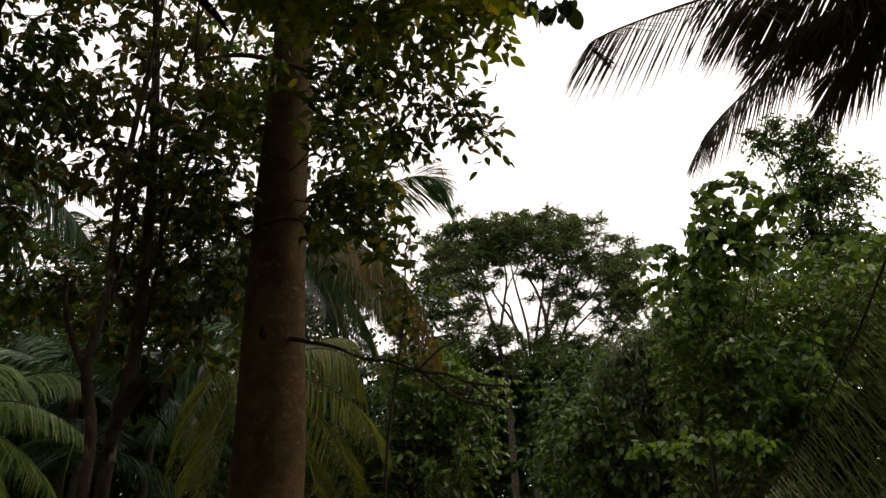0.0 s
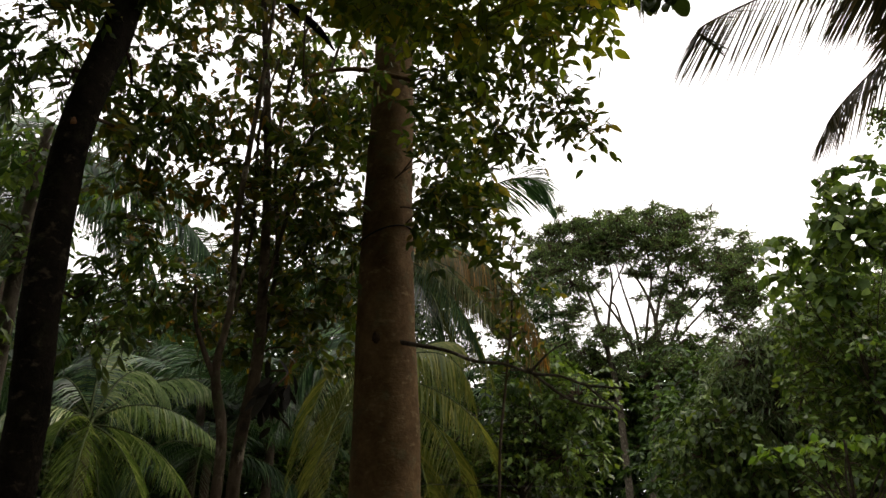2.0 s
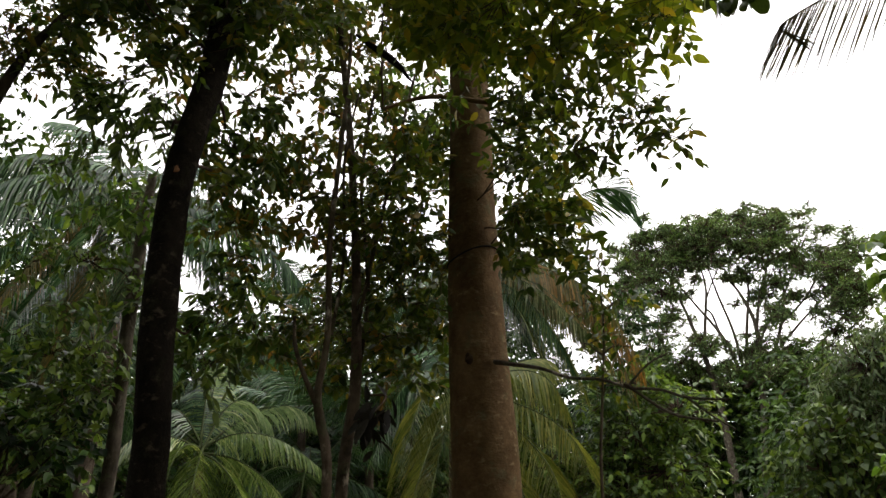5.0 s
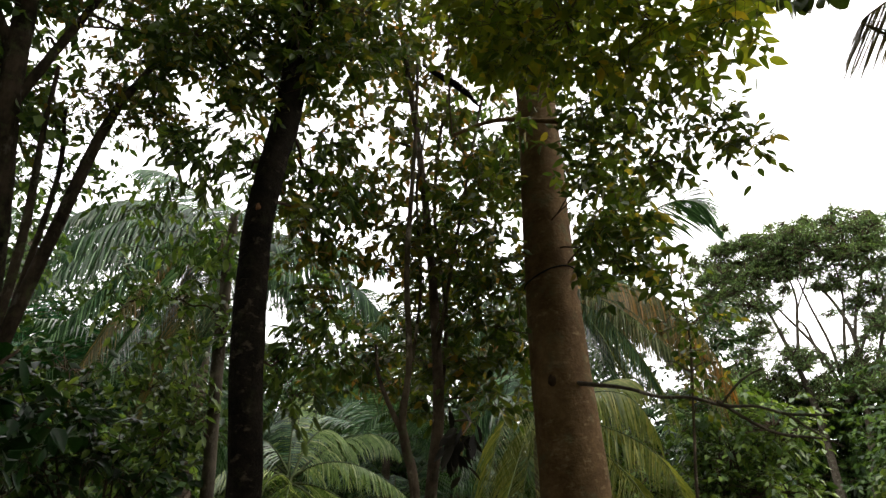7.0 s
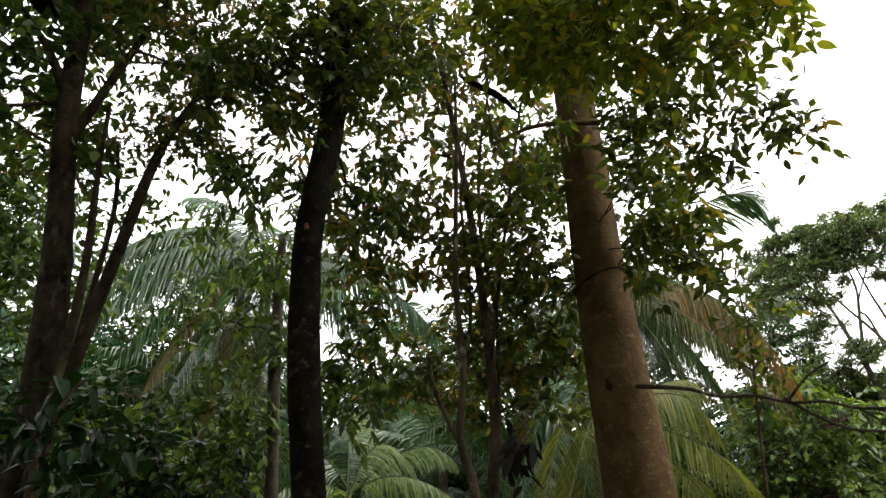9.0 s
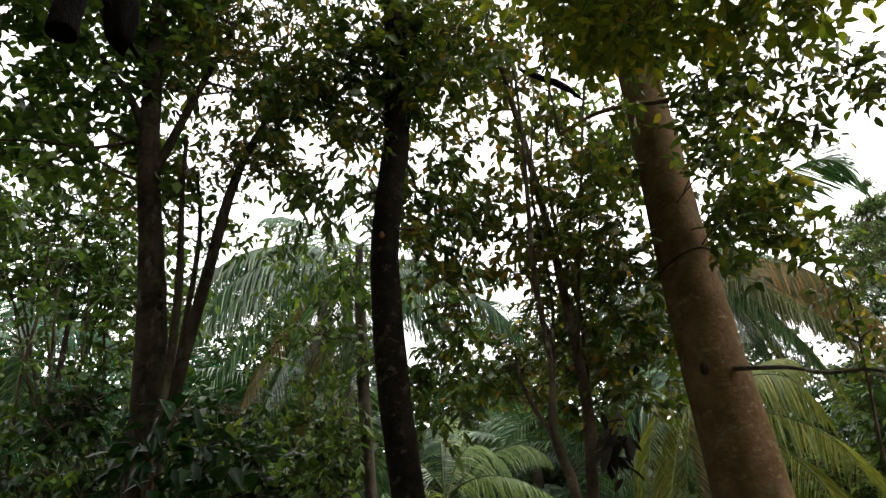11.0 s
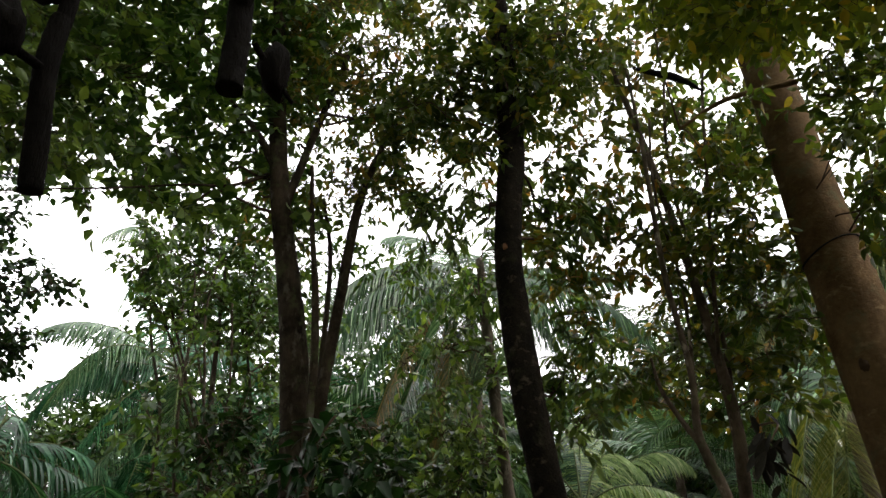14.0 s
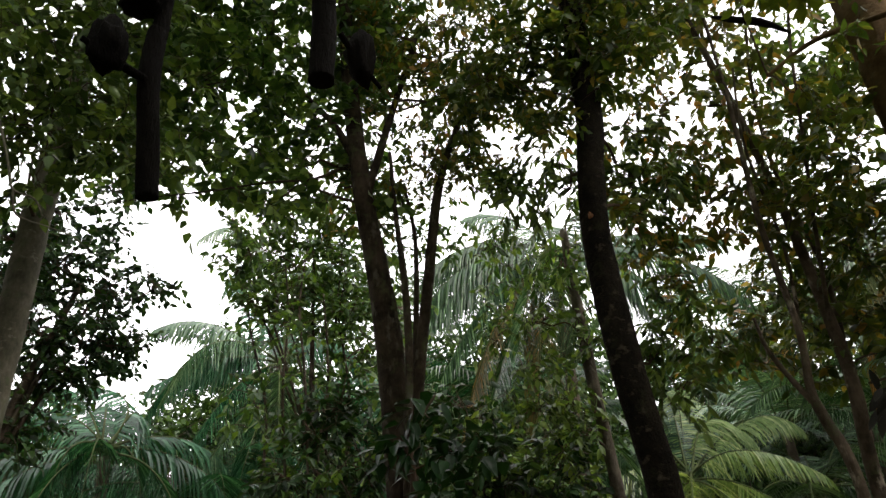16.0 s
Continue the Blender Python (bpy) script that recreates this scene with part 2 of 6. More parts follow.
def unit(v):
    return v / np.maximum(np.linalg.norm(v, axis=-1, keepdims=True), 1e-9)


def mesh_of(name, verts, faces, mat, smooth=False):
    """A mesh from an array of places and arrays of faces (all triangles or all quads)."""
    me = bpy.data.meshes.new(name)
    verts, faces = np.asarray(verts, np.float32), np.asarray(faces, np.int32)
    k = faces.shape[1]
    me.vertices.add(len(verts))
    me.vertices.foreach_set("co", verts.ravel())
    me.loops.add(faces.size)
    me.loops.foreach_set("vertex_index", faces.ravel())
    me.polygons.add(len(faces))
    me.polygons.foreach_set("loop_start", np.arange(0, faces.size, k, dtype=np.int32))
    me.polygons.foreach_set("loop_total", np.full(len(faces), k, np.int32))
    if smooth:
        me.polygons.foreach_set("use_smooth", np.ones(len(faces), bool))
    me.materials.append(mat)
    me.update(calc_edges=True)
    return me


def thing(name, base, label, category, group="", kind=""):
    root = new(name)
    root.location = tuple(base)
    root.empty_display_size = 0.2
    return tagged(root, label, category, group, kind)


ORIGIN = {}


def part(name, geo, mat, parent, label="", smooth=False, kind=""):
    """One mesh under a thing or a part; geo is (places in the world, faces)."""
    if parent.parent is None:
        ORIGIN[parent.name] = np.array(parent.location)
    o = ORIGIN[parent.name]
    verts, faces = geo
    ob = new(name, mesh_of(name, np.asarray(verts) - o, faces, mat, smooth))
    ob.parent = parent
    ORIGIN[ob.name] = o
    return tagged(ob, label, "", "", kind)


def join(geos):
    vs, fs, n = [], [], 0
    for v, f in geos:
        vs.append(np.asarray(v))
        fs.append(np.asarray(f) + n)
        n += len(v)
    return np.concatenate(vs), np.concatenate(fs)


def spline(points, steps):
    """A smooth line through points (rows of any width)."""
    p = np.asarray(points, float)
    p = np.vstack([2 * p[0] - p[1], p, 2 * p[-1] - p[-2]])
    out = []
    for i in range(1, len(p) - 2):
        for s in np.linspace(0, 1, steps, endpoint=False):
            a, b, c, d = p[i - 1], p[i], p[i + 1], p[i + 2]
            out.append(0.5 * (2 * b + (c - a) * s + (2 * a - 5 * b + 4 * c - d) * s * s + (3 * b - a - 3 * c + d) * s ** 3))
    out.append(p[-2])
    return np.array(out)


def tube(points, sides=12, steps=6, rough=0.0, cap=True, seed=0):
    """A tapered round limb through rows of x, y, z, radius."""
    line = spline(points, steps) if steps > 1 else np.asarray(points, float)
    c, r = line[:, :3], np.maximum(line[:, 3], 0.001)
    d = unit(np.gradient(c, axis=0))
    ref = np.array((1.0, 0.0, 0.0)) if abs(d[0, 0]) < 0.8 else np.array((0.0, 1.0, 0.0))
    u = unit(np.cross(d, ref))
    w = np.cross(d, u)
    a = np.linspace(0, 2 * np.pi, sides, endpoint=False)
    rad = np.repeat(r[:, None], sides, 1)
    if rough:
        k = np.arange(len(c))[:, None] * 0.9
        lump = np.sin(a * 2 + seed + k * 0.31) * 0.4 + np.sin(a * 3 + seed * 2 - k * 0.47) * 0.35 + np.sin(a + k * 1.7 + seed) * 0.35
        lump = lump + np.random.default_rng(seed + 1).normal(0, 0.35, rad.shape)
        rad = rad * (1 + rough * lump)
    v = c[:, None] + u[:, None] * (np.cos(a) * rad)[..., None] + w[:, None] * (np.sin(a) * rad)[..., None]
    n, q = len(c), []
    for i in range(n - 1):
        for j in range(sides):
            k = (j + 1) % sides
            q.append((i * sides + j, i * sides + k, (i + 1) * sides + k, (i + 1) * sides + j))
    v = v.reshape(-1, 3)
    if cap:
        for end in (0, n - 1):
            mid = len(v)
            v = np.vstack([v, c[end]])
            for j in range(0, sides, 2):
                q.append((end * sides + j, end * sides + (j + 1) % sides, end * sides + (j + 2) % sides, mid))
    return v, np.array(q)


def twigs(p0, p1, r0, r1, sag=0.06, bends=(0.0, 0.5, 1.0)):
    """Many thin three-sided twigs at once, each bowed a little."""
    p0, p1 = np.atleast_2d(p0), np.atleast_2d(p1)
    n = len(p0)
    ln = np.linalg.norm(p1 - p0, axis=1, keepdims=True)
    d = unit(p1 - p0)
    u = unit(np.cross(d, np.array((0.31, 0.17, 0.93))))
    w = np.cross(d, u)
    bow_by = RNG.normal(0, 1, (n, 3)) * ln * sag
    r0, r1 = np.broadcast_to(r0, (n,))[:, None], np.broadcast_to(r1, (n,))[:, None]
    rings = []
    for s in bends:
        c = p0 + (p1 - p0) * s + bow_by * (4 * s * (1 - s))
        r = r0 + (r1 - r0) * s
        for a in (0, 2.094, 4.189):
            rings.append(c + (u * math.cos(a) + w * math.sin(a)) * r)
    v = np.stack(rings, 1)
    f = []
    for i in range(len(bends) - 1):
        for j in range(3):
            k = (j + 1) % 3
            f.append((i * 3 + j, i * 3 + k, i * 3 + 3 + k, i * 3 + 3 + j))
    f = np.array(f)[None] + (np.arange(n) * 3 * len(bends))[:, None, None]
    return v.reshape(-1, 3), f.reshape(-1, 4)


LEAF_U = np.array((0.0, 0.22, 0.22, 0.22, 0.52, 0.52, 0.52, 0.8, 0.8, 0.8, 1.0))
LEAF_V = {
    "ovate": np.array((0, 0, -0.42, 0.42, 0, -0.5, 0.5, 0, -0.27, 0.27, 0)),
    "heart": np.array((0, 0, -0.53, 0.53, 0, -0.48, 0.48, 0, -0.22, 0.22, 0)),
    "lance": np.array((0, 0, -0.36, 0.36, 0, -0.5, 0.5, 0, -0.34, 0.34, 0)),
}
LEAF_F = np.array(((0, 2, 1), (0, 1, 3), (1, 2, 5), (1, 5, 4), (1, 4, 6), (1, 6, 3), (4, 5, 8), (4, 8, 7), (4, 7, 9), (4, 9, 6), (7, 8, 10), (7, 10, 9)))
PLAIN_U, PLAIN_V = np.array((0, 0.45, 0.45, 1.0)), np.array((0, -0.5, 0.5, 0))
PLAIN_F = np.array(((0, 1, 3), (0, 3, 2)))
MID_U, MID_V = np.array((0, 0.35, 0.4, 0.35, 0.75, 0.75, 1.0)), np.array((0, -0.5, 0, 0.5, -0.3, 0.3, 0))
MID_F = np.array(((0, 1, 2), (0, 2, 3), (1, 4, 2), (2, 5, 3), (2, 4, 6), (2, 6, 5)))


def leaves(base, along, face, length, wide, kind):
    """Leaves at base, growing along, facing face: pointed blades folded at the midrib and curling at the tip."""
    n = len(base)
    if kind == "plain":
        U, V, F = PLAIN_U, PLAIN_V, PLAIN_F
    elif kind == "mid":
        U, V, F = MID_U, MID_V, MID_F
    else:
        U, V, F = LEAF_U, LEAF_V[kind], LEAF_F
    along = unit(along)
    side = unit(np.cross(face, along))
    face = np.cross(along, side)
    L = np.broadcast_to(length, (n,))[:, None, None]
    curl = RNG.uniform(-0.02, 0.34, (n, 1, 1))
    fold = RNG.uniform(0.1, 0.5, (n, 1, 1))
    U_, V_ = U[None, :, None], V[None, :, None] * wide
    v = base[:, None] + L * (along[:, None] * U_ + side[:, None] * V_ + face[:, None] * (np.abs(V_) * fold - curl * U_ * U_))
    f = F[None] + (np.arange(n) * len(U))[:, None, None]
    return v.reshape(-1, 3), f.reshape(-1, F.shape[1])


def sprays(origin, heading, length, count, leaf, droop, spread=0.9):
    """Leaves set alternately along short twigs. Gives base, along, face of each."""
    n = len(origin)
    s = np.linspace(0.12, 1.0, count)[None, :] + RNG.uniform(-0.04, 0.04, (n, count))
    down = np.array((0, 0, -1.0))
    bend = heading[:, None] * s[..., None] + down * (droop * 0.35 * s * s)[..., None]
    base = origin[:, None] + bend * np.broadcast_to(length, (n,))[:, None, None]
    side = unit(np.cross(heading, np.array((0, 0, 1.0))))
    flip = np.where(np.arange(count) % 2, 1.0, -1.0)[None, :, None]
    flip = flip * np.where(np.arange(count) == count - 1, 0.0, 1.0)[None, :, None]
    along = heading[:, None] * RNG.uniform(0.35, 0.9, (n, count, 1)) + side[:, None] * flip * spread + down * droop
    along = along + RNG.normal(0, 0.28, along.shape)
    face = np.array((0, 0, 1.0)) + RNG.normal(0, 0.55, along.shape)
    return base.reshape(-1, 3), along.reshape(-1, 3), face.reshape(-1, 3), bend[:, -1] * np.broadcast_to(length, (n,))[:, None] + origin


def in_ball(n, radius, flat=0.8):
    v = RNG.normal(0, 1, (n, 3))
    v = unit(v) * RNG.uniform(0, 1, (n, 1)) ** 0.4 * radius
    v[:, 2] *= flat
    return v


DENSE = 1.25


def foliage(clumps, leaf=0.12, wide=0.5, kind="ovate", cover=1.0, twig=0.32, count=8, droop=0.45, flat=0.8, holes=0.35, depth=1.0):
    """Leaf sprays filling clumps, rows of bearing, rise, distance, radius. Gives the leaves and the twigs that carry them."""
    geo, tw = [], []
    for b, e, away, r in clumps:
        c = spot(b, e, away)
        area = leaf * leaf * wide * 0.55 * 0.62
        n = max(2, int(DENSE * cover * math.pi * r * r / area / count))
        o = in_ball(n, r * 1.2, flat)
        # a clump thins where a few hollows fall in it
        for _ in range(3):
            h = in_ball(1, r, flat)[0]
            far = np.linalg.norm(o - h, axis=1) > r * holes
            o = o[far | (RNG.uniform(0, 1, len(o)) < 0.15)]
        if len(o) == 0:
            continue
        heading = unit(unit(o + 1e-6) * 0.8 + RNG.normal(0, 0.6, o.shape) + np.array((0, 0, -0.08)))
        ln = twig * RNG.uniform(0.6, 1.3, len(o))
        start = c + o - heading * ln[:, None] * 0.5
        base, along, face, tip = sprays(start, heading, ln, count, leaf, droop)
        size = leaf * RNG.uniform(0.65, 1.25, len(base))
        geo.append(leaves(base, along, face, size, wide, kind))
        thick = max(0.0022, 0.0005 * away)
        bends = (0.0, 0.5, 1.0) if away < 12 else (0.0, 1.0)
        tw.append(twigs(start, tip, thick, thick * 0.5, bends=bends))
        pick = RNG.uniform(0, 1, len(o)) < 0.6
        if pick.any():
            tw.append(twigs(c + o[pick] * 0.15, start[pick], thick * 2.0, thick, 0.1, bends))
    return join(geo), join(tw)


def canopy(bearing, rise, away, count, leaf=0.11, wide=0.5, kind="ovate", twig=0.3, per=8, droop=0.5, grain=0.9, keep=0.0, hollows=()):
    """Leaf sprays strewn through a whole sector of the crown layer, bunched and broken by hollows (bearing, rise, size in degrees)."""
    rows = []
    while len(rows) < count:
        b, e, a = RNG.uniform(*bearing), RNG.uniform(*rise), RNG.uniform(*away)
        p = spot(b, e, a)
        if noise.fractal(Vector(p * grain), 0.8, 2.0, 3) + RNG.normal(0, 0.12) < keep:
            continue
        if any(((b - hb) * math.cos(radians(e))) ** 2 + ((e - he) * 1.1) ** 2 < hr * hr for hb, he, hr in hollows):
            continue
        rows.append(p)
    o = np.array(rows)
    heading = unit(RNG.normal(0, 1, o.shape) * (1, 1, 0.45) + np.array((0, 0, -0.05)))
    ln = twig * RNG.uniform(0.6, 1.4, len(o))
    start = o - heading * ln[:, None] * 0.5
    base, along, face, tip = sprays(start, heading, ln, per, leaf, droop)
    lf = leaves(base, along, face, leaf * RNG.uniform(0.6, 1.3, len(base)), wide, kind)
    thick = max(0.002, 0.0004 * away[0])
    bends = (0.0, 0.5, 1.0) if away[0] < 12 else (0.0, 1.0)
    tw = [twigs(start, tip, thick, thick * 0.5, bends=bends)]
    # each spray hangs on a neighbour, so that the twigs run on
    for k in range(0, len(o), 400):
        d = np.linalg.norm(o[k:k + 400, None] - o[None], axis=2) + (o[None, :, 2] > o[k:k + 400, None, 2]) * 0.3
        d[d < 0.12] = 9
        near = d.argmin(1)
        ok = d.min(1) < 0.9
        if ok.any():
            tw.append(twigs(o[near[ok]], start[k:k + 400][ok], thick * 1.7, thick, 0.12, bends))
    return lf, join(tw)


def ground_line(rows, flare=1.25):
    """Rows of bearing, rise, distance, radius turned into a limb that starts in the ground."""
    p = [np.array((*spot(b, e, a), r)) for b, e, a, r in rows]
    foot = p[0].copy()
    foot[2], foot[3] = -0.1, foot[3] * flare
    knee = p[0].copy()
    knee[2], knee[3] = p[0][2] * 0.4, p[0][3] * 1.06
    return np.array([foot, knee] + p)


def limb_line(rows):
    return np.array([np.array((*spot(b, e, a), r)) for b, e, a, r in rows])


def branches(clumps, limbs, thick):
    """Boughs that branch outwards: each clump hangs on the nearest limb or on a clump nearer the limbs."""
    pool = np.vstack([spline(l, 5) for l in limbs])
    cs = [spot(b, e, a) for b, e, a, r in clumps]
    near = [np.linalg.norm(pool[:, :3] - c, axis=1).min() for c in cs]
    nodes, geo = pool, []
    for k in np.argsort(near):
        c = cs[k]
        gap = np.linalg.norm(nodes[:, :3] - c, axis=1) + 0.8 * np.maximum(nodes[:, 2] - c[2] + 0.15, 0)
        n = nodes[gap.argmin()]
        ln = np.linalg.norm(c - n[:3])
        t = min(thick, n[3] * 0.8)
        m1 = n[:3] * 0.7 + c * 0.3 + RNG.normal(0, 0.07, 3) * ln + (0, 0, 0.05 * ln)
        m2 = n[:3] * 0.3 + c * 0.7 + RNG.normal(0, 0.07, 3) * ln + (0, 0, 0.06 * ln)
        geo.append(tube([(*n[:3], t), (*m1, t * 0.8), (*m2, t * 0.62), (*c, t * 0.45)], 6, 5))
        way = np.array([(*(m1 * (1 - q) + c * q), t * (0.8 - 0.3 * q)) for q in (0.3, 0.6, 1.0)])
        nodes = np.vstack([nodes, way])
    return geo


def tree(name, label, limbs, bark, crowns, twig_mat, thick=0.03, rough=0.05, group="", sides=20, canopies=()):
    """limbs: first the trunk; crowns: rows of clumps, leaf material and the settings of foliage()."""
    root = thing(name, limbs[0][0][:3] * (1, 1, 0), label, "shrub" if name == "shrub" else "tree", group)
    for i, l in enumerate(limbs):
        part("trunk" if i == 0 else "limb", tube(l, sides if i == 0 else 10, 8, rough, seed=i * 3 + len(name)), bark, root, smooth=True)
    for clumps, mat, kw in crowns:
        lf, tw = foliage(clumps, **kw)
        for g in branches(clumps, limbs, thick):
            part("bough", g, twig_mat, root, smooth=True)
        part("twig_spray", tw, twig_mat, root, kind="stuff")
        part("crown", lf, mat, root, kind="stuff")
    for mat, kw in canopies:
        lf, tw = canopy(**kw)
        part("twig_spray", tw, twig_mat, root, kind="stuff")
        part("crown", lf, mat, root, kind="stuff")
    return root


def strewn(clumps, each, away):
    """Smaller clumps strewn about each given one, for a fine broken crown."""
    rows = []
    for b, e, a, r in clumps:
        wide = math.degrees(r / a)
        for _ in range(each):
            rows.append((b + RNG.normal(0, 0.7) * wide, e + RNG.normal(0, 0.45) * wide, a + RNG.uniform(-away, away), r * RNG.uniform(0.55, 0.95)))
    return rows


def simple_limbs(clumps, radius, forks=5, foot=None):
    """A trunk and main limbs for a crown whose wood hardly shows."""
    cs = np.array([spot(b, e, a) for b, e, a, r in clumps])
    mid = cs.mean(0)
    base = np.array((mid[0], mid[1], 0.0)) if foot is None else np.array((*spot(*foot)[:2], 0.0))
    top = mid * (1, 1, 1.05)
    lean = RNG.normal(0, 0.04, 2) * top[2]
    trunk = np.array([(*base - (0, 0, 0.1), radius * 1.3), (*(base * 0.7 + top * 0.3 + (lean[0], lean[1], 0)), radius), (*(base * 0.4 + top * 0.6), radius * 0.75), (*top, radius * 0.35)])
    limbs = [trunk]
    order = np.argsort(RNG.uniform(0, 1, len(cs)))[:forks]
    for k in order:
        s = RNG.uniform(0.35, 0.7)
        a = trunk[1, :3] * (1 - s) + trunk[2, :3] * s
        m = (a + cs[k]) / 2 + RNG.normal(0, 0.1, 3) + (0, 0, 0.15)
        limbs.append(np.array([(*a, radius * 0.45), (*m, radius * 0.3), (*cs[k], radius * 0.12)]))
    return limbs


# ---- palms ----
def frond_curve(hub, turn, lift, length, bend, sight, steps=14):
    """The bowed rib of a frond: turn 0 points right of the line of sight, 90 away, 180 left."""
    a = radians(turn)
    right = np.array((math.cos(radians(sight)), -math.sin(radians(sight)), 0))
    away = np.array((math.sin(radians(sight)), math.cos(radians(sight)), 0))
    flat = right * math.cos(a) + away * math.sin(a)
    pts, p = [np.array(hub, float)], np.array(hub, float)
    for i in range(steps):
        s = (i + 0.5) / steps
        ang = radians(lift - bend * s ** 1.3)
        p = p + (flat * math.cos(ang) + np.array((0, 0, math.sin(ang)))) * length / steps
        pts.append(p.copy())
    return np.array(pts)


def frond_leaflets(curve, pairs, size, width, hang, bare=0.14, ragged=0.0, segs=3, drop=0.2, lead=0.0, sweep=(0, 0, 0), cross=0.0, roll=0.0, stray=0.075):
    """Long narrow leaflets in two rows along the rib, hanging from it."""
    n = len(curve)
    s = np.linspace(bare, 0.995, pairs)
    idx = s * (n - 1)
    i0 = np.clip(idx.astype(int), 0, n - 2)
    fr = (idx - i0)[:, None]
    base = curve[i0] * (1 - fr) + curve[i0 + 1] * fr
    d = unit(np.gradient(curve, axis=0))
    d = unit(d[i0] * (1 - fr) + d[i0 + 1] * fr)
    side = unit(np.cross(d, np.array((0, 0, 1.0))) + 1e-6)
    side = side * math.cos(radians(roll)) + np.cross(side, d) * math.sin(radians(roll))
    prof = np.interp(s, (0, 0.2, 0.45, 0.75, 1.0), (0.55, 0.85, 1.0, 0.8, 0.4)) * size
    V, F = [], []
    down = np.array((0, 0, -1.0))
    for sg in (-1, 1):
        ok = RNG.uniform(0, 1, pairs) >= ragged
        m = ok.sum()
        L = (prof * RNG.uniform(0.8, 1.1, pairs))[ok][:, None]
        fwd = lead + cross * sg + RNG.uniform(0.38, 0.5, (m, 1)) + 0.7 * s[ok][:, None] ** 2
        dirv = unit(d[ok] * fwd + side[ok] * sg * RNG.uniform(0.8, 0.95, (m, 1)) + down * drop + np.array(sweep) + RNG.normal(0, stray, (m, 3)))
        p, rows = base[ok].copy(), []
        wv = unit(np.cross(dirv, np.cross(dirv, down)) + d[ok] * 1.2)
        for k in range(segs + 1):
            q = k / segs
            wd = width * (0.45 + 0.9 * q) * (1 - q) ** 0.6 * 1.6 + 0.002
            rows.append(p - wv * wd * 0.5)
            rows.append(p + wv * wd * 0.5)
            h = hang * RNG.uniform(0.85, 1.15, (m, 1)) * (1.3 * q + 0.35)
            dirv = unit(dirv + down * h)
            p = p + dirv * L / segs
        v = np.stack(rows, 1)
        f = np.array([(2 * k, 2 * k + 1, 2 * k + 3, 2 * k + 2) for k in range(segs)])
        f = f[None] + (np.arange(m) * (2 * segs + 2))[:, None, None]
        V.append(v.reshape(-1, 3))
        F.append(f.reshape(-1, 4) + (0 if sg < 0 else len(V[0])))
    return np.concatenate(V), np.concatenate(F)


def frond(root, curve, leaf_mat, rib_mat, pairs=70, size=0.8, width=0.035, hang=0.35, rib=0.03, ragged=0.05, bare=0.14, label="", segs=3, drop=0.2, lead=0.0, sweep=(0, 0, 0), cross=0.0, roll=0.0):
    n = len(curve)
    r = np.interp(np.linspace(0, 1, n), (0, 0.15, 1), (rib * 1.6, rib, rib * 0.15))
    fr = part("frond", tube(np.column_stack([curve, r]), 6, 1), rib_mat, root, label, smooth=True)
    part("leaf_fringe", frond_leaflets(curve, pairs, size, width, hang, bare, ragged, segs, drop, lead, sweep, cross, roll), leaf_mat, fr, kind="stuff")
    return fr


def bow(a, b, c, steps=18):
    s = np.linspace(0, 1, steps)[:, None]
    a, b, c = np.array(a), np.array(b), np.array(c)
    b = 2 * b - 0.5 * (a + c)
    return a * (1 - s) ** 2 + 2 * b * s * (1 - s) + c * s * s


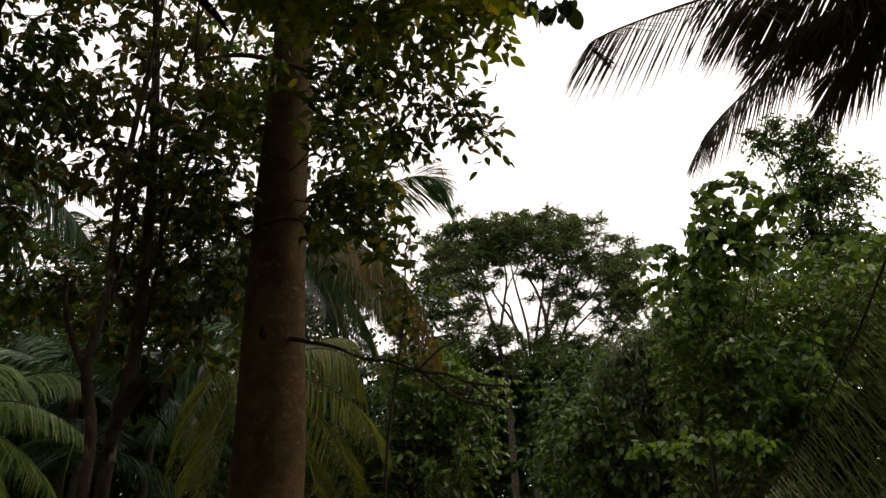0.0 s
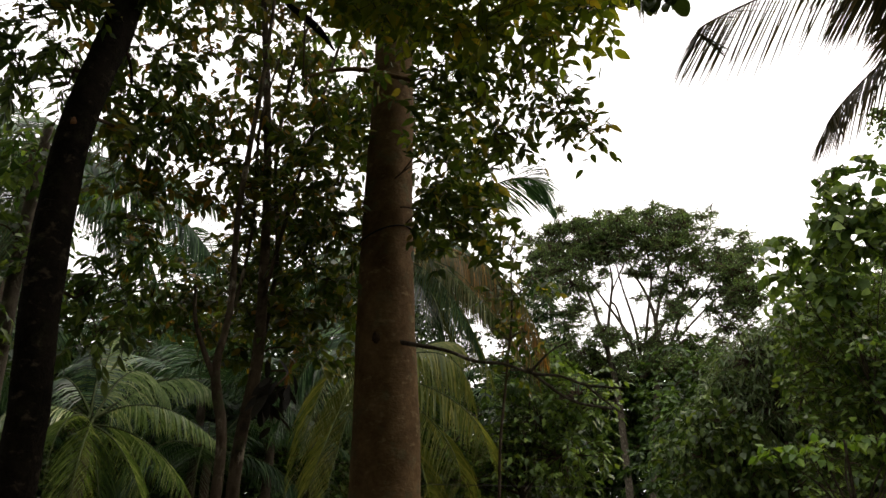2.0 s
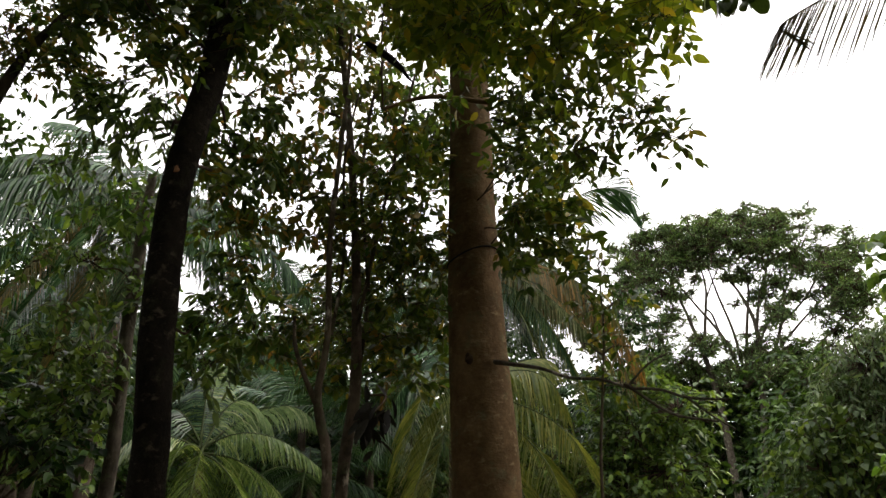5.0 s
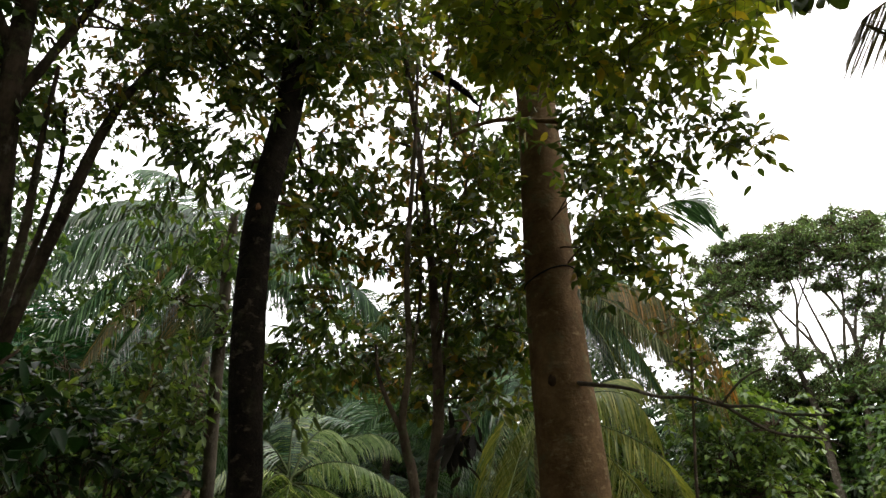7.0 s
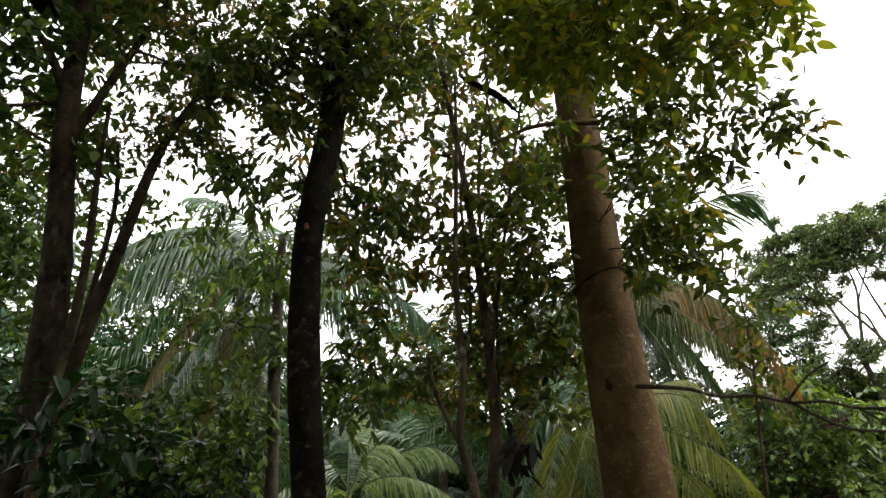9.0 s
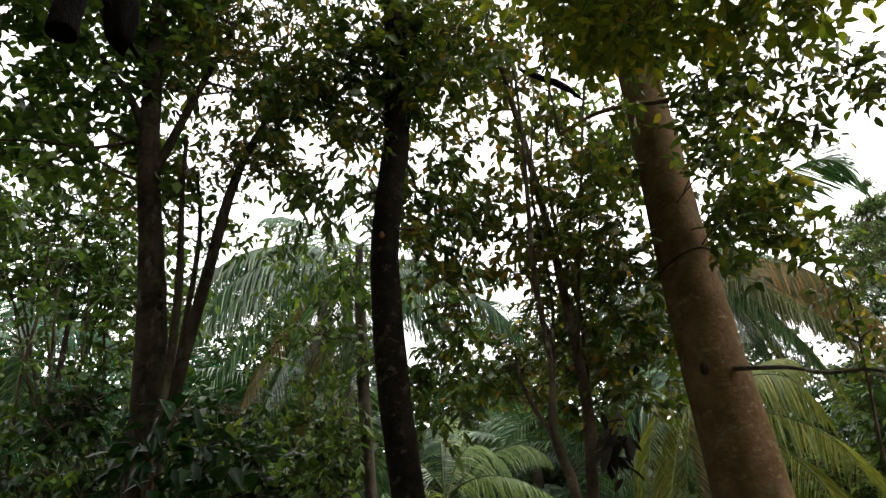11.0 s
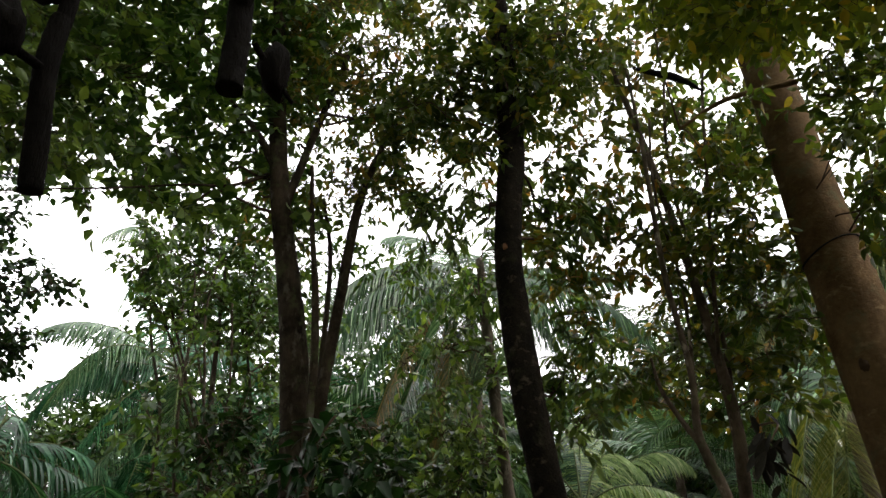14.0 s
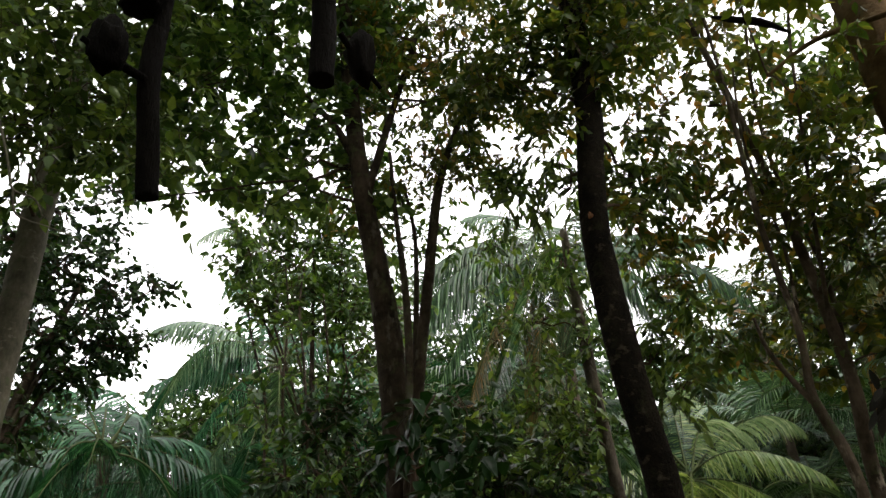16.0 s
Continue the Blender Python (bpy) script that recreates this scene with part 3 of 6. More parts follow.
def palm(label, hub_at, trunk_r, fronds, group="coconut palms", lean=0.0, foot=None, spare=0, leaf_mat=PALM_GREEN, spare_len=4.5, size=1.3, nuts=0, aimed=(), dense=14, wide=0.042, limp=1.0):
    """fronds: rows of turn, lift, length, bend, material, hang."""
    hub = spot(*hub_at)
    base = np.array((hub[0] + lean, hub[1], 0.0)) if foot is None else np.array((*spot(*foot)[:2], 0))
    root = thing("coconut_palm", base, label, "palm tree", group)
    m1 = base * 0.65 + hub * 0.35 + (-lean * 0.15, 0, 0)
    part("trunk", tube([(*base - (0, 0, 0.1), trunk_r * 1.5), (*(base * 0.92 + hub * 0.08), trunk_r * 1.1), (*m1, trunk_r), (*(hub - (0, 0, 0.1)), trunk_r * 0.8)], 16, 10, 0.05, seed=3), BARK_PALM, root, smooth=True)
    rows = list(fronds)
    for k in range(spare):
        rows.append((k * 360 / max(spare, 1) + RNG.uniform(-15, 15), RNG.uniform(5, 70), spare_len * RNG.uniform(0.85, 1.1), RNG.uniform(70, 110), leaf_mat, RNG.uniform(0.25, 0.5)))
    for turn, lift, length, bend, mat, hang in rows:
        dead = mat == PALM_DEAD
        frond(root, frond_curve(hub + RNG.normal(0, 0.08, 3), turn, lift, length, bend, hub_at[0]), mat, RIB_DEAD if dead else RIB, int(length * dense), size * RNG.uniform(0.9, 1.1), wide, hang, 0.026, 0.18 if dead else 0.04, label="dry brown dead frond" if dead else "")
    for mid, tip, mat, hang in aimed:
        line = bow(hub + RNG.normal(0, 0.06, 3), spot(*mid), spot(*tip), 16)
        length = np.linalg.norm(np.diff(line, axis=0), axis=1).sum()
        dead = mat == PALM_DEAD
        frond(root, line, mat, RIB_DEAD if dead else RIB, int(length * dense), size * RNG.uniform(0.9, 1.1), wide, hang * limp, 0.026, 0.15 if dead else 0.04, label="dry brown dead frond" if dead else "", drop=min(0.75, 0.65 * hang * limp))
    for k in range(nuts):
        a = k * 2.4
        c = hub + np.array((0.3 * math.cos(a), 0.3 * math.sin(a), -0.25 - 0.1 * (k % 3)))
        part("coconut", tube([(*c + (0, 0, 0.12), 0.02), (*c + (0, 0, 0.07), 0.085), (*c, 0.11), (*c - (0, 0, 0.09), 0.08), (*c - (0, 0, 0.13), 0.01)], 10, 3), PALM_GREEN, root, smooth=True)
    return root


# ---- ground ----
def ground_sheet():
    rings, seg = [0.0, 3, 6, 10, 15, 22, 32, 50, 90, 200, 600, 2500], 72
    v, f = [(0, 0, 0)], []
    for r in rings[1:]:
        for k in range(seg):
            a = 2 * math.pi * k / seg
            h = 0.12 * noise.noise((r * math.cos(a) * 0.2, r * math.sin(a) * 0.2, 0)) if r < 60 else 0
            v.append((r * math.cos(a), r * math.sin(a), h - 0.04))
    for k in range(0, seg, 2):
        f.append((0, 1 + k, 1 + (k + 1) % seg, 1 + (k + 2) % seg))
    for i in range(len(rings) - 2):
        for k in range(seg):
            n = (k + 1) % seg
            f.append((1 + i * seg + k, 1 + (i + 1) * seg + k, 1 + (i + 1) * seg + n, 1 + i * seg + n))
    ob = new("ground", mesh_of("ground", v, f, SOIL, True))
    tagged(ob, "dark soil strewn with leaf litter under trees", "ground", "", "structure")


ground_sheet()

HOLLOWS = [(-82.7, 25.3, 2.0), (-80.3, 26.5, 2.2), (-79.9, 23.6, 2.7), (-79.7, 14.3, 1.1), (-76.8, 23.4, 1.8), (-76.1, 20.9, 1.6), (-67.4, 35.2, 1.0), (-58.5, 32.1, 0.9), (-51.6, 27.9, 1.1), (-50.4, 28.8, 1.7), (-48.4, 28.4, 1.1), (-47.8, 34.7, 1.8), (-47.1, 27.3, 1.1), (-45.0, 33.3, 1.3), (-38.7, 16.6, 1.1), (-35.8, 26.1, 1.0), (-33.7, 26.5, 1.0), (-32.1, 32.9, 1.0), (-31.7, 35.5, 1.3), (-31.0, 25.2, 1.2), (-29.9, 33.2, 1.3), (-29.5, 36.0, 1.3), (-19.3, 34.7, 1.7), (-18.6, 36.8, 1.6), (-9.5, 36.8, 1.3), (-7.9, 32.9, 1.1), (-4.7, 36.1, 1.5), (-4.5, 34.8, 1.4), (-2.4, 30.4, 1.3), (-1.5, 35.3, 1.3), (-38.8, 15.3, 1.4), (-38.5, 13.1, 1.4), (-38.0, 17.2, 0.9)]

# ---- the large trees ----
MAIN_TRUNK = [(-13.75, 4.65, 5.78, 0.281), (-14.29, 14.27, 5.78, 0.255), (-14.65, 25.47, 5.78, 0.221), (-14.74, 33.41, 5.78, 0.202), (-14.99, 40.61, 5.78, 0.187), (-15.23, 47.74, 5.78, 0.163), (-15.66, 54.20, 5.79, 0.134), (-15.96, 59.29, 5.79, 0.100)]
MAIN_TOP = [(-11.9, 43.0, 3.3, 0.46), (-3.4, 41.5, 3.3, 0.37), (-19.1, 43.9, 3.3, 0.36), (-7.2, 39.0, 3.3, 0.23), (0.3, 38.6, 3.3, 0.21), (3.9, 40.3, 3.3, 0.19), (-24.1, 46.1, 3.4, 0.37), (-14.4, 47.8, 3.3, 0.53), (-3.9, 46.9, 3.3, 0.50), (4.7, 44.7, 3.3, 0.40)]
MAIN_MID = [(-1.6, 35.5, 4.1, 0.25), (0.8, 32.5, 4.1, 0.19), (3.1, 30.9, 4.1, 0.13), (5.1, 30.5, 4.1, 0.08), (-6.6, 34.0, 4.1, 0.28), (-5.0, 30.8, 4.1, 0.23), (-9.5, 36.6, 4.1, 0.22), (-11.6, 33.2, 4.1, 0.18), (-14.2, 43.2, 4.6, 0.22), (-16.5, 42.5, 4.7, 0.2), (-11.6, 42.3, 4.5, 0.2), (-14.7, 40.0, 4.6, 0.2), (-13.3, 38.4, 4.7, 0.15), (-16.0, 38.6, 4.7, 0.14)]
MAIN_LOW = [(-8.7, 28.3, 5.2, 0.29), (-7.0, 24.4, 5.2, 0.25), (-10.4, 24.7, 5.2, 0.19), (-8.5, 21.8, 5.2, 0.23), (-5.0, 20.0, 5.2, 0.15), (-3.0, 23.4, 5.2, 0.09), (-6.4, 26.6, 5.2, 0.21), (-10.6, 30.3, 5.2, 0.20)]
MAIN_SIDE = [(-18.6, 34.3, 5.2, 0.2), (-19.5, 30.0, 5.2, 0.17), (-10.1, 30.2, 5.2, 0.21), (-10.0, 26.4, 5.2, 0.18), (-10.0, 34.1, 5.2, 0.18), (-8.5, 31.5, 5.1, 0.19), (-21.9, 32.3, 5.4, 0.2), (-20.9, 28.4, 5.4, 0.21), (-22.7, 25.4, 5.4, 0.21), (-19.9, 25.9, 5.4, 0.18), (-23.9, 28.9, 5.4, 0.17), (-19.3, 26.0, 5.9, 0.19), (-19.1, 22.2, 5.9, 0.2), (-19.3, 18.2, 5.9, 0.18), (-21.8, 20.0, 5.9, 0.18), (-21.2, 15.8, 5.9, 0.18)]
main_line = ground_line(MAIN_TRUNK)
CROSS = [(-12.73, 34.87, 5.43, 0.024), (-18.89, 35.32, 5.44, 0.022), (-23.45, 34.15, 5.45, 0.016)]
main_tree = tree("broadleaf_tree", "tall smooth reddish-brown trunk with yellow-green leaves", [main_line, limb_line(CROSS)], BARK_RED,
                 [(MAIN_TOP, LEAF_YELLOW, dict(leaf=0.1, wide=0.46, cover=0.75, droop=0.35)),
                  (MAIN_MID, LEAF_OLIVE, dict(leaf=0.086, wide=0.46, cover=0.85, droop=0.22)),
                  (MAIN_SIDE, LEAF_OLIVE, dict(leaf=0.105, wide=0.46, cover=0.7, droop=0.5)),
                  (MAIN_LOW, LEAF_OLIVE, dict(leaf=0.115, wide=0.45, cover=0.9, droop=0.5))], TWIG, 0.0095, 0.015, sides=36,
                 canopies=[(LEAF_YELLOW, dict(bearing=(-24, 6), rise=(39, 52), away=(3.2, 4.8), count=360, leaf=0.105, wide=0.45, hollows=HOLLOWS)),
                           (LEAF_OLIVE, dict(bearing=(-19, -5), rise=(21, 38), away=(6.3, 7.6), count=340, leaf=0.11, keep=-0.1, hollows=HOLLOWS))])

DARK_TRUNK = [(-39.7, 4.55, 5.35, 0.128), (-40.75, 14.7, 5.35, 0.129), (-41.19, 24.64, 5.35, 0.121), (-40.49, 31.16, 5.35, 0.123), (-39.7, 34.91, 5.35, 0.123), (-39.4, 41.11, 5.35, 0.114), (-39.48, 46.91, 5.35, 0.105), (-39.59, 52.65, 5.35, 0.088), (-39.85, 57.84, 5.35, 0.06)]
DARK_TOP = [(-40.3, 42.2, 5.3, 0.49), (-45.2, 40.9, 5.3, 0.42), (-34.7, 39.4, 5.3, 0.32), (-49.6, 39.0, 5.3, 0.35), (-37.3, 37.4, 5.3, 0.21), (-42.9, 37.4, 5.3, 0.21), (-32.7, 43.5, 5.3, 0.45)]
DARK_MID = [(-43.9, 31.9, 6.0, 0.33), (-45.9, 29.3, 6.0, 0.32), (-48.5, 30.1, 6.0, 0.24), (-42.4, 29.4, 6.0, 0.19), (-36.5, 29.3, 6.0, 0.33), (-36.1, 33.0, 6.0, 0.29), (-38.0, 30.9, 6.0, 0.20), (-33.6, 29.1, 6.0, 0.22), (-36.7, 26.4, 6.0, 0.19)]
DARK_LOW = [(-38.1, 14.8, 6.5, 0.27), (-35.9, 15.9, 6.5, 0.30), (-34.2, 18.7, 6.5, 0.25), (-36.5, 12.2, 6.5, 0.26), (-35.6, 20.9, 6.5, 0.22), (-33.0, 15.1, 6.5, 0.22)]
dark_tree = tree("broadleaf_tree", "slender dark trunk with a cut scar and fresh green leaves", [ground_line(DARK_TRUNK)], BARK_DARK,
                 [(DARK_TOP, LEAF_OLIVE, dict(leaf=0.11, cover=0.9)),
                  (DARK_MID, LEAF_LIME, dict(leaf=0.15, wide=0.32, kind="lance", cover=0.95, droop=0.7)),
                  (DARK_LOW, LEAF_LIME, dict(leaf=0.14, wide=0.36, kind="ovate", cover=0.95, droop=0.7))], TWIG, 0.02, 0.05, sides=24,
                 canopies=[(LEAF_OLIVE, dict(bearing=(-53, -27), rise=(33, 52), away=(5.0, 6.8), count=560, leaf=0.1, keep=0.0, hollows=HOLLOWS)),
                           (LEAF_OLIVE, dict(bearing=(-29, -22), rise=(14, 25), away=(8, 12), count=40, leaf=0.13, kind="mid", hollows=HOLLOWS)),
                           (LEAF_GREEN, dict(bearing=(-52, -29), rise=(22, 34), away=(6.0, 8.5), count=95, leaf=0.14, wide=0.34, kind="lance", droop=0.8, keep=0.05, hollows=HOLLOWS))])

T3_TRUNK = [(-59.60, 6.08, 6.55, 0.120), (-59.85, 16.58, 6.55, 0.135), (-60.75, 24.02, 6.55, 0.119), (-62.00, 31.03, 6.56, 0.105), (-62.83, 37.87, 6.56, 0.095), (-63.31, 43.96, 6.56, 0.084), (-63.67, 48.87, 6.57, 0.070)]
T3_LIMB_A = [(-61.77, 29.64, 6.56, 0.051), (-59.97, 34.28, 6.55, 0.048), (-58.34, 37.92, 6.54, 0.039), (-55.87, 42.75, 6.53, 0.031)]
T3_LIMB_B = [(-62.59, 33.33, 6.56, 0.054), (-64.66, 36.00, 6.57, 0.038), (-67.47, 38.08, 6.59, 0.025)]
T3_STEM_A = [(-58.67, 6.00, 6.34, 0.053), (-57.59, 15.56, 6.33, 0.057), (-56.14, 23.87, 6.33, 0.056), (-54.81, 30.42, 6.32, 0.046), (-53.00, 34.53, 6.31, 0.036), (-50.11, 38.91, 6.30, 0.026)]
T3_STEM_B = [(-59.07, 6.02, 6.24, 0.039), (-58.44, 16.50, 6.24, 0.038), (-58.48, 23.01, 6.24, 0.035), (-59.01, 28.66, 6.24, 0.026), (-59.28, 33.80, 6.24, 0.019)]
T3_STEM_C = [(-58.33, 6.01, 6.64, 0.032), (-57.59, 18.34, 6.64, 0.031), (-57.14, 26.29, 6.63, 0.025), (-57.90, 31.01, 6.64, 0.017)]
T3_TOP_A = [(-77.6, 37.8, 6.7, 0.64), (-71.0, 41.7, 6.7, 0.68), (-73.6, 34.0, 6.7, 0.47), (-66.2, 32.8, 6.7, 0.41), (-69.3, 29.9, 6.7, 0.31), (-64.0, 43.1, 6.7, 0.64), (-80.7, 41.0, 6.7, 0.52), (-82.2, 35.2, 6.8, 0.36), (-74.3, 30.1, 6.7, 0.24), (-77.5, 28.4, 6.7, 0.15), (-78.1, 45.2, 6.7, 0.76), (-68.9, 46.9, 6.7, 0.80), (-67.4, 35.6, 6.7, 0.29), (-71.2, 37.1, 6.7, 0.33), (-57.9, 43.2, 6.6, 0.39), (-55.7, 37.7, 6.6, 0.28), (-60.7, 35.4, 6.7, 0.21), (-61.7, 39.2, 6.7, 0.27)]
T3_TOP_B = [(-58.1, 40.2, 6.8, 0.57), (-53.6, 37.8, 6.8, 0.52), (-50.7, 41.7, 6.8, 0.65), (-55.5, 33.3, 6.8, 0.40), (-57.6, 30.6, 6.8, 0.29), (-62.0, 28.3, 6.9, 0.32), (-48.3, 37.9, 6.8, 0.41), (-58.2, 47.0, 6.8, 0.84), (-49.2, 47.1, 6.8, 0.84), (-63.5, 31.0, 6.9, 0.26), (-52.9, 34.1, 6.8, 0.27)]
forked_tree = tree("broadleaf_tree", "forked brown trunk with side stems and a dense leafy crown",
                   [ground_line(T3_TRUNK), limb_line(T3_LIMB_A), limb_line(T3_LIMB_B), ground_line(T3_STEM_A), ground_line(T3_STEM_B), ground_line(T3_STEM_C)], BARK_BROWN,
                   [(T3_TOP_A, LEAF_GREEN, dict(leaf=0.15, wide=0.68, kind="mid", cover=0.8)),
                    (T3_TOP_B, LEAF_RED, dict(leaf=0.11, wide=0.45, kind="mid", cover=0.45))], TWIG, 0.022, 0.05, sides=24,
                   canopies=[(LEAF_GREEN, dict(bearing=(-61, -48), rise=(25, 32), away=(6.6, 8.0), count=85, leaf=0.1, wide=0.5, kind="mid", hollows=HOLLOWS)),
                             (LEAF_GREEN, dict(bearing=(-86, -58), rise=(29, 54), away=(6.25, 8.0), count=1200, leaf=0.125, wide=0.66, kind="mid", keep=-0.15, hollows=HOLLOWS)),
                             (LEAF_RED, dict(bearing=(-63, -42), rise=(31, 54), away=(6.0, 8.0), count=600, leaf=0.1, wide=0.45, kind="mid", keep=0.0, hollows=HOLLOWS))])

SAP_A = [(-25.14, 4.28, 6.15, 0.052), (-24.55, 10.78, 6.15, 0.054), (-24.78, 17.19, 6.15, 0.046), (-25.46, 25.20, 6.15, 0.041), (-26.56, 32.70, 6.16, 0.037), (-27.90, 39.02, 6.16, 0.032), (-29.14, 43.72, 6.16, 0.026)]
SAP_B = [(-26.46, 4.26, 5.56, 0.040), (-27.32, 8.53, 5.56, 0.039), (-27.66, 10.74, 5.56, 0.033), (-27.20, 15.29, 5.56, 0.027), (-27.60, 22.78, 5.56, 0.025), (-27.35, 28.94, 5.56, 0.023), (-27.06, 34.54, 5.56, 0.018), (-26.99, 40.39, 5.56, 0.015)]
SAP_C = [(-27.53, 9.41, 5.56, 0.028), (-28.71, 11.61, 5.56, 0.021), (-29.76, 14.08, 5.56, 0.017), (-30.11, 16.60, 5.56, 0.012)]
SAP_D = [(-24.56, 9.89, 6.35, 0.022), (-23.86, 19.07, 6.35, 0.022), (-24.92, 26.63, 6.35, 0.021), (-24.64, 33.20, 6.35, 0.018), (-23.27, 38.67, 6.35, 0.014)]
SAP_E = [(-26.83, 15.30, 5.96, 0.016), (-26.22, 21.87, 5.96, 0.015), (-26.75, 29.90, 5.96, 0.014), (-25.64, 35.95, 5.95, 0.011)]
SAP_F = [(-24.80, 15.33, 5.95, 0.018), (-23.41, 23.33, 5.95, 0.017), (-21.72, 31.35, 5.95, 0.016), (-20.47, 36.41, 5.94, 0.015), (-19.18, 39.51, 5.94, 0.011)]
SAP_TOP = [(-33.2, 31.4, 6.2, 0.32), (-30.9, 29.2, 6.2, 0.29), (-28.9, 33.5, 6.2, 0.30), (-32.4, 34.7, 6.2, 0.27), (-26.1, 29.9, 6.2, 0.23), (-30.2, 36.7, 6.2, 0.28), (-23.9, 35.5, 6.2, 0.31), (-22.8, 31.4, 6.1, 0.30), (-21.2, 27.6, 6.1, 0.29), (-22.8, 24.3, 6.1, 0.25), (-33.9, 26.2, 6.2, 0.20), (-30.5, 26.0, 6.2, 0.25), (-29.4, 42.0, 6.2, 0.52), (-23.3, 42.2, 6.1, 0.52), (-34.0, 40.8, 6.2, 0.38), (-19.7, 39.5, 6.1, 0.35), (-25.7, 38.6, 6.2, 0.28)]
SAP_LOW = [(-28.3, 17.1, 6.4, 0.22), (-30.6, 15.2, 6.4, 0.19), (-22.4, 15.8, 6.3, 0.24), (-21.7, 12.6, 6.3, 0.26), (-20.1, 19.1, 6.3, 0.28), (-23.9, 18.6, 6.4, 0.19), (-19.2, 23.3, 6.3, 0.26), (-20.0, 31.3, 6.3, 0.24), (-18.5, 27.1, 6.3, 0.23), (-25.3, 14.4, 6.4, 0.16)]
saplings = tree("sapling_clump", "clump of thin reddish-brown stems with browning leaves", [ground_line(SAP_A), ground_line(SAP_B), limb_line(SAP_C), limb_line(SAP_D), limb_line(SAP_E), limb_line(SAP_F)], TWIG_RED,
                [(SAP_TOP, LEAF_RED, dict(leaf=0.12, wide=0.5, cover=0.55, droop=0.6)), (SAP_LOW, LEAF_OLIVE, dict(leaf=0.13, wide=0.42, cover=0.55, droop=0.6))], TWIG_RED, 0.012, 0.04,
                canopies=[(LEAF_RED, dict(bearing=(-36, -21), rise=(13, 27), away=(6.2, 8.2), count=190, leaf=0.115, wide=0.48, keep=-0.1, hollows=HOLLOWS)),
                          (LEAF_GREEN, dict(bearing=(-24, -15.5), rise=(21, 38), away=(6.2, 8.0), count=120, leaf=0.11, wide=0.48, keep=-0.2)),
                          (LEAF_RED, dict(bearing=(-39, -16), rise=(22, 46), away=(5.6, 8.0), count=520, leaf=0.11, wide=0.5, keep=-0.15, hollows=HOLLOWS)),
                          (LEAF_OLIVE, dict(bearing=(-28, -16), rise=(11, 27), away=(6.0, 7.6), count=160, leaf=0.11, keep=0.05, hollows=HOLLOWS))])

LEFT_TOP = [(-88.9, 34.0, 6.2, 0.57), (-91.6, 38.0, 6.2, 0.58), (-85.0, 31.6, 6.2, 0.29), (-89.3, 28.2, 6.2, 0.29), (-85.7, 39.8, 6.2, 0.45), (-91.6, 31.6, 6.2, 0.44), (-88.8, 42.9, 6.2, 0.63)]
PALE = [(-88.74, 7.68, 8.18, 0.165), (-88.52, 12.7, 8.18, 0.16), (-88.23, 19.63, 8.18, 0.156), (-87.97, 26.96, 8.18, 0.154), (-87.32, 33.72, 8.18, 0.15), (-86.57, 40.47, 8.18, 0.146), (-85.37, 47.0, 8.18, 0.14)]
pale_tree = tree("broadleaf_tree", "pale grey trunk under a dark green crown", [ground_line(PALE)], BARK_PALE,
                 [(LEFT_TOP, LEAF_LIME, dict(leaf=0.12, wide=0.55, cover=0.9))], TWIG, 0.022, 0.04,
                 canopies=[(LEAF_LIME, dict(bearing=(-98, -78), rise=(30, 52), away=(5.0, 7.5), count=400, leaf=0.12, wide=0.55, kind="mid", keep=-0.15, hollows=HOLLOWS))])
LEFT_TREE = [(-85.3, 23.1, 14.2, 0.87), (-81.6, 22.3, 14.2, 0.62), (-78.0, 22.2, 14.1, 0.34), (-86.0, 18.5, 14.2, 0.78), (-82.5, 17.7, 14.2, 0.69), (-88.2, 24.2, 14.2, 0.65), (-82.3, 29.5, 14.2, 0.54), (-87.9, 20.7, 14.2, 0.63), (-85.6, 26.8, 14.2, 0.56), (-82.2, 26.1, 14.2, 0.35), (-85.3, 14.6, 14.2, 0.61), (-83.3, 15.6, 14.2, 0.52), (-86.1, 11.5, 14.2, 0.58), (-80.5, 16.4, 14.2, 0.43), (-79.2, 18.3, 14.1, 0.33), (-81.5, 19.4, 14.2, 0.49)]
tree("broadleaf_tree", "dense dark green small-leaved tree", simple_limbs(LEFT_TREE, 0.13, 3, (-92.0, 0, 13.5)), BARK_BROWN,
                 [(LEFT_TREE, LEAF_DARK, dict(leaf=0.16, wide=0.68, kind="mid", cover=1.7, twig=0.5))], TWIG, 0.04)
GREEN = [(-69.4, 26.0, 13.1, 0.63), (-66.9, 24.7, 13.1, 0.63), (-71.4, 27.0, 13.1, 0.40), (-64.9, 22.4, 13.1, 0.62), (-67.8, 21.5, 13.1, 0.61), (-63.4, 19.7, 13.1, 0.50), (-69.9, 21.9, 13.1, 0.36), (-61.9, 21.0, 13.1, 0.51), (-62.9, 24.8, 13.1, 0.52), (-71.5, 24.3, 13.1, 0.34), (-70.0, 28.0, 13.1, 0.47), (-66.7, 27.9, 13.1, 0.53), (-63.7, 26.8, 13.1, 0.47), (-72.7, 25.1, 13.1, 0.25), (-60.6, 17.8, 13.1, 0.39), (-60.9, 25.7, 13.1, 0.42), (-59.9, 22.4, 13.1, 0.41), (-62.4, 28.2, 13.1, 0.38), (-58.0, 20.0, 13.0, 0.32), (-65.0, 28.7, 13.1, 0.38), (-58.3, 24.2, 13.0, 0.30)]
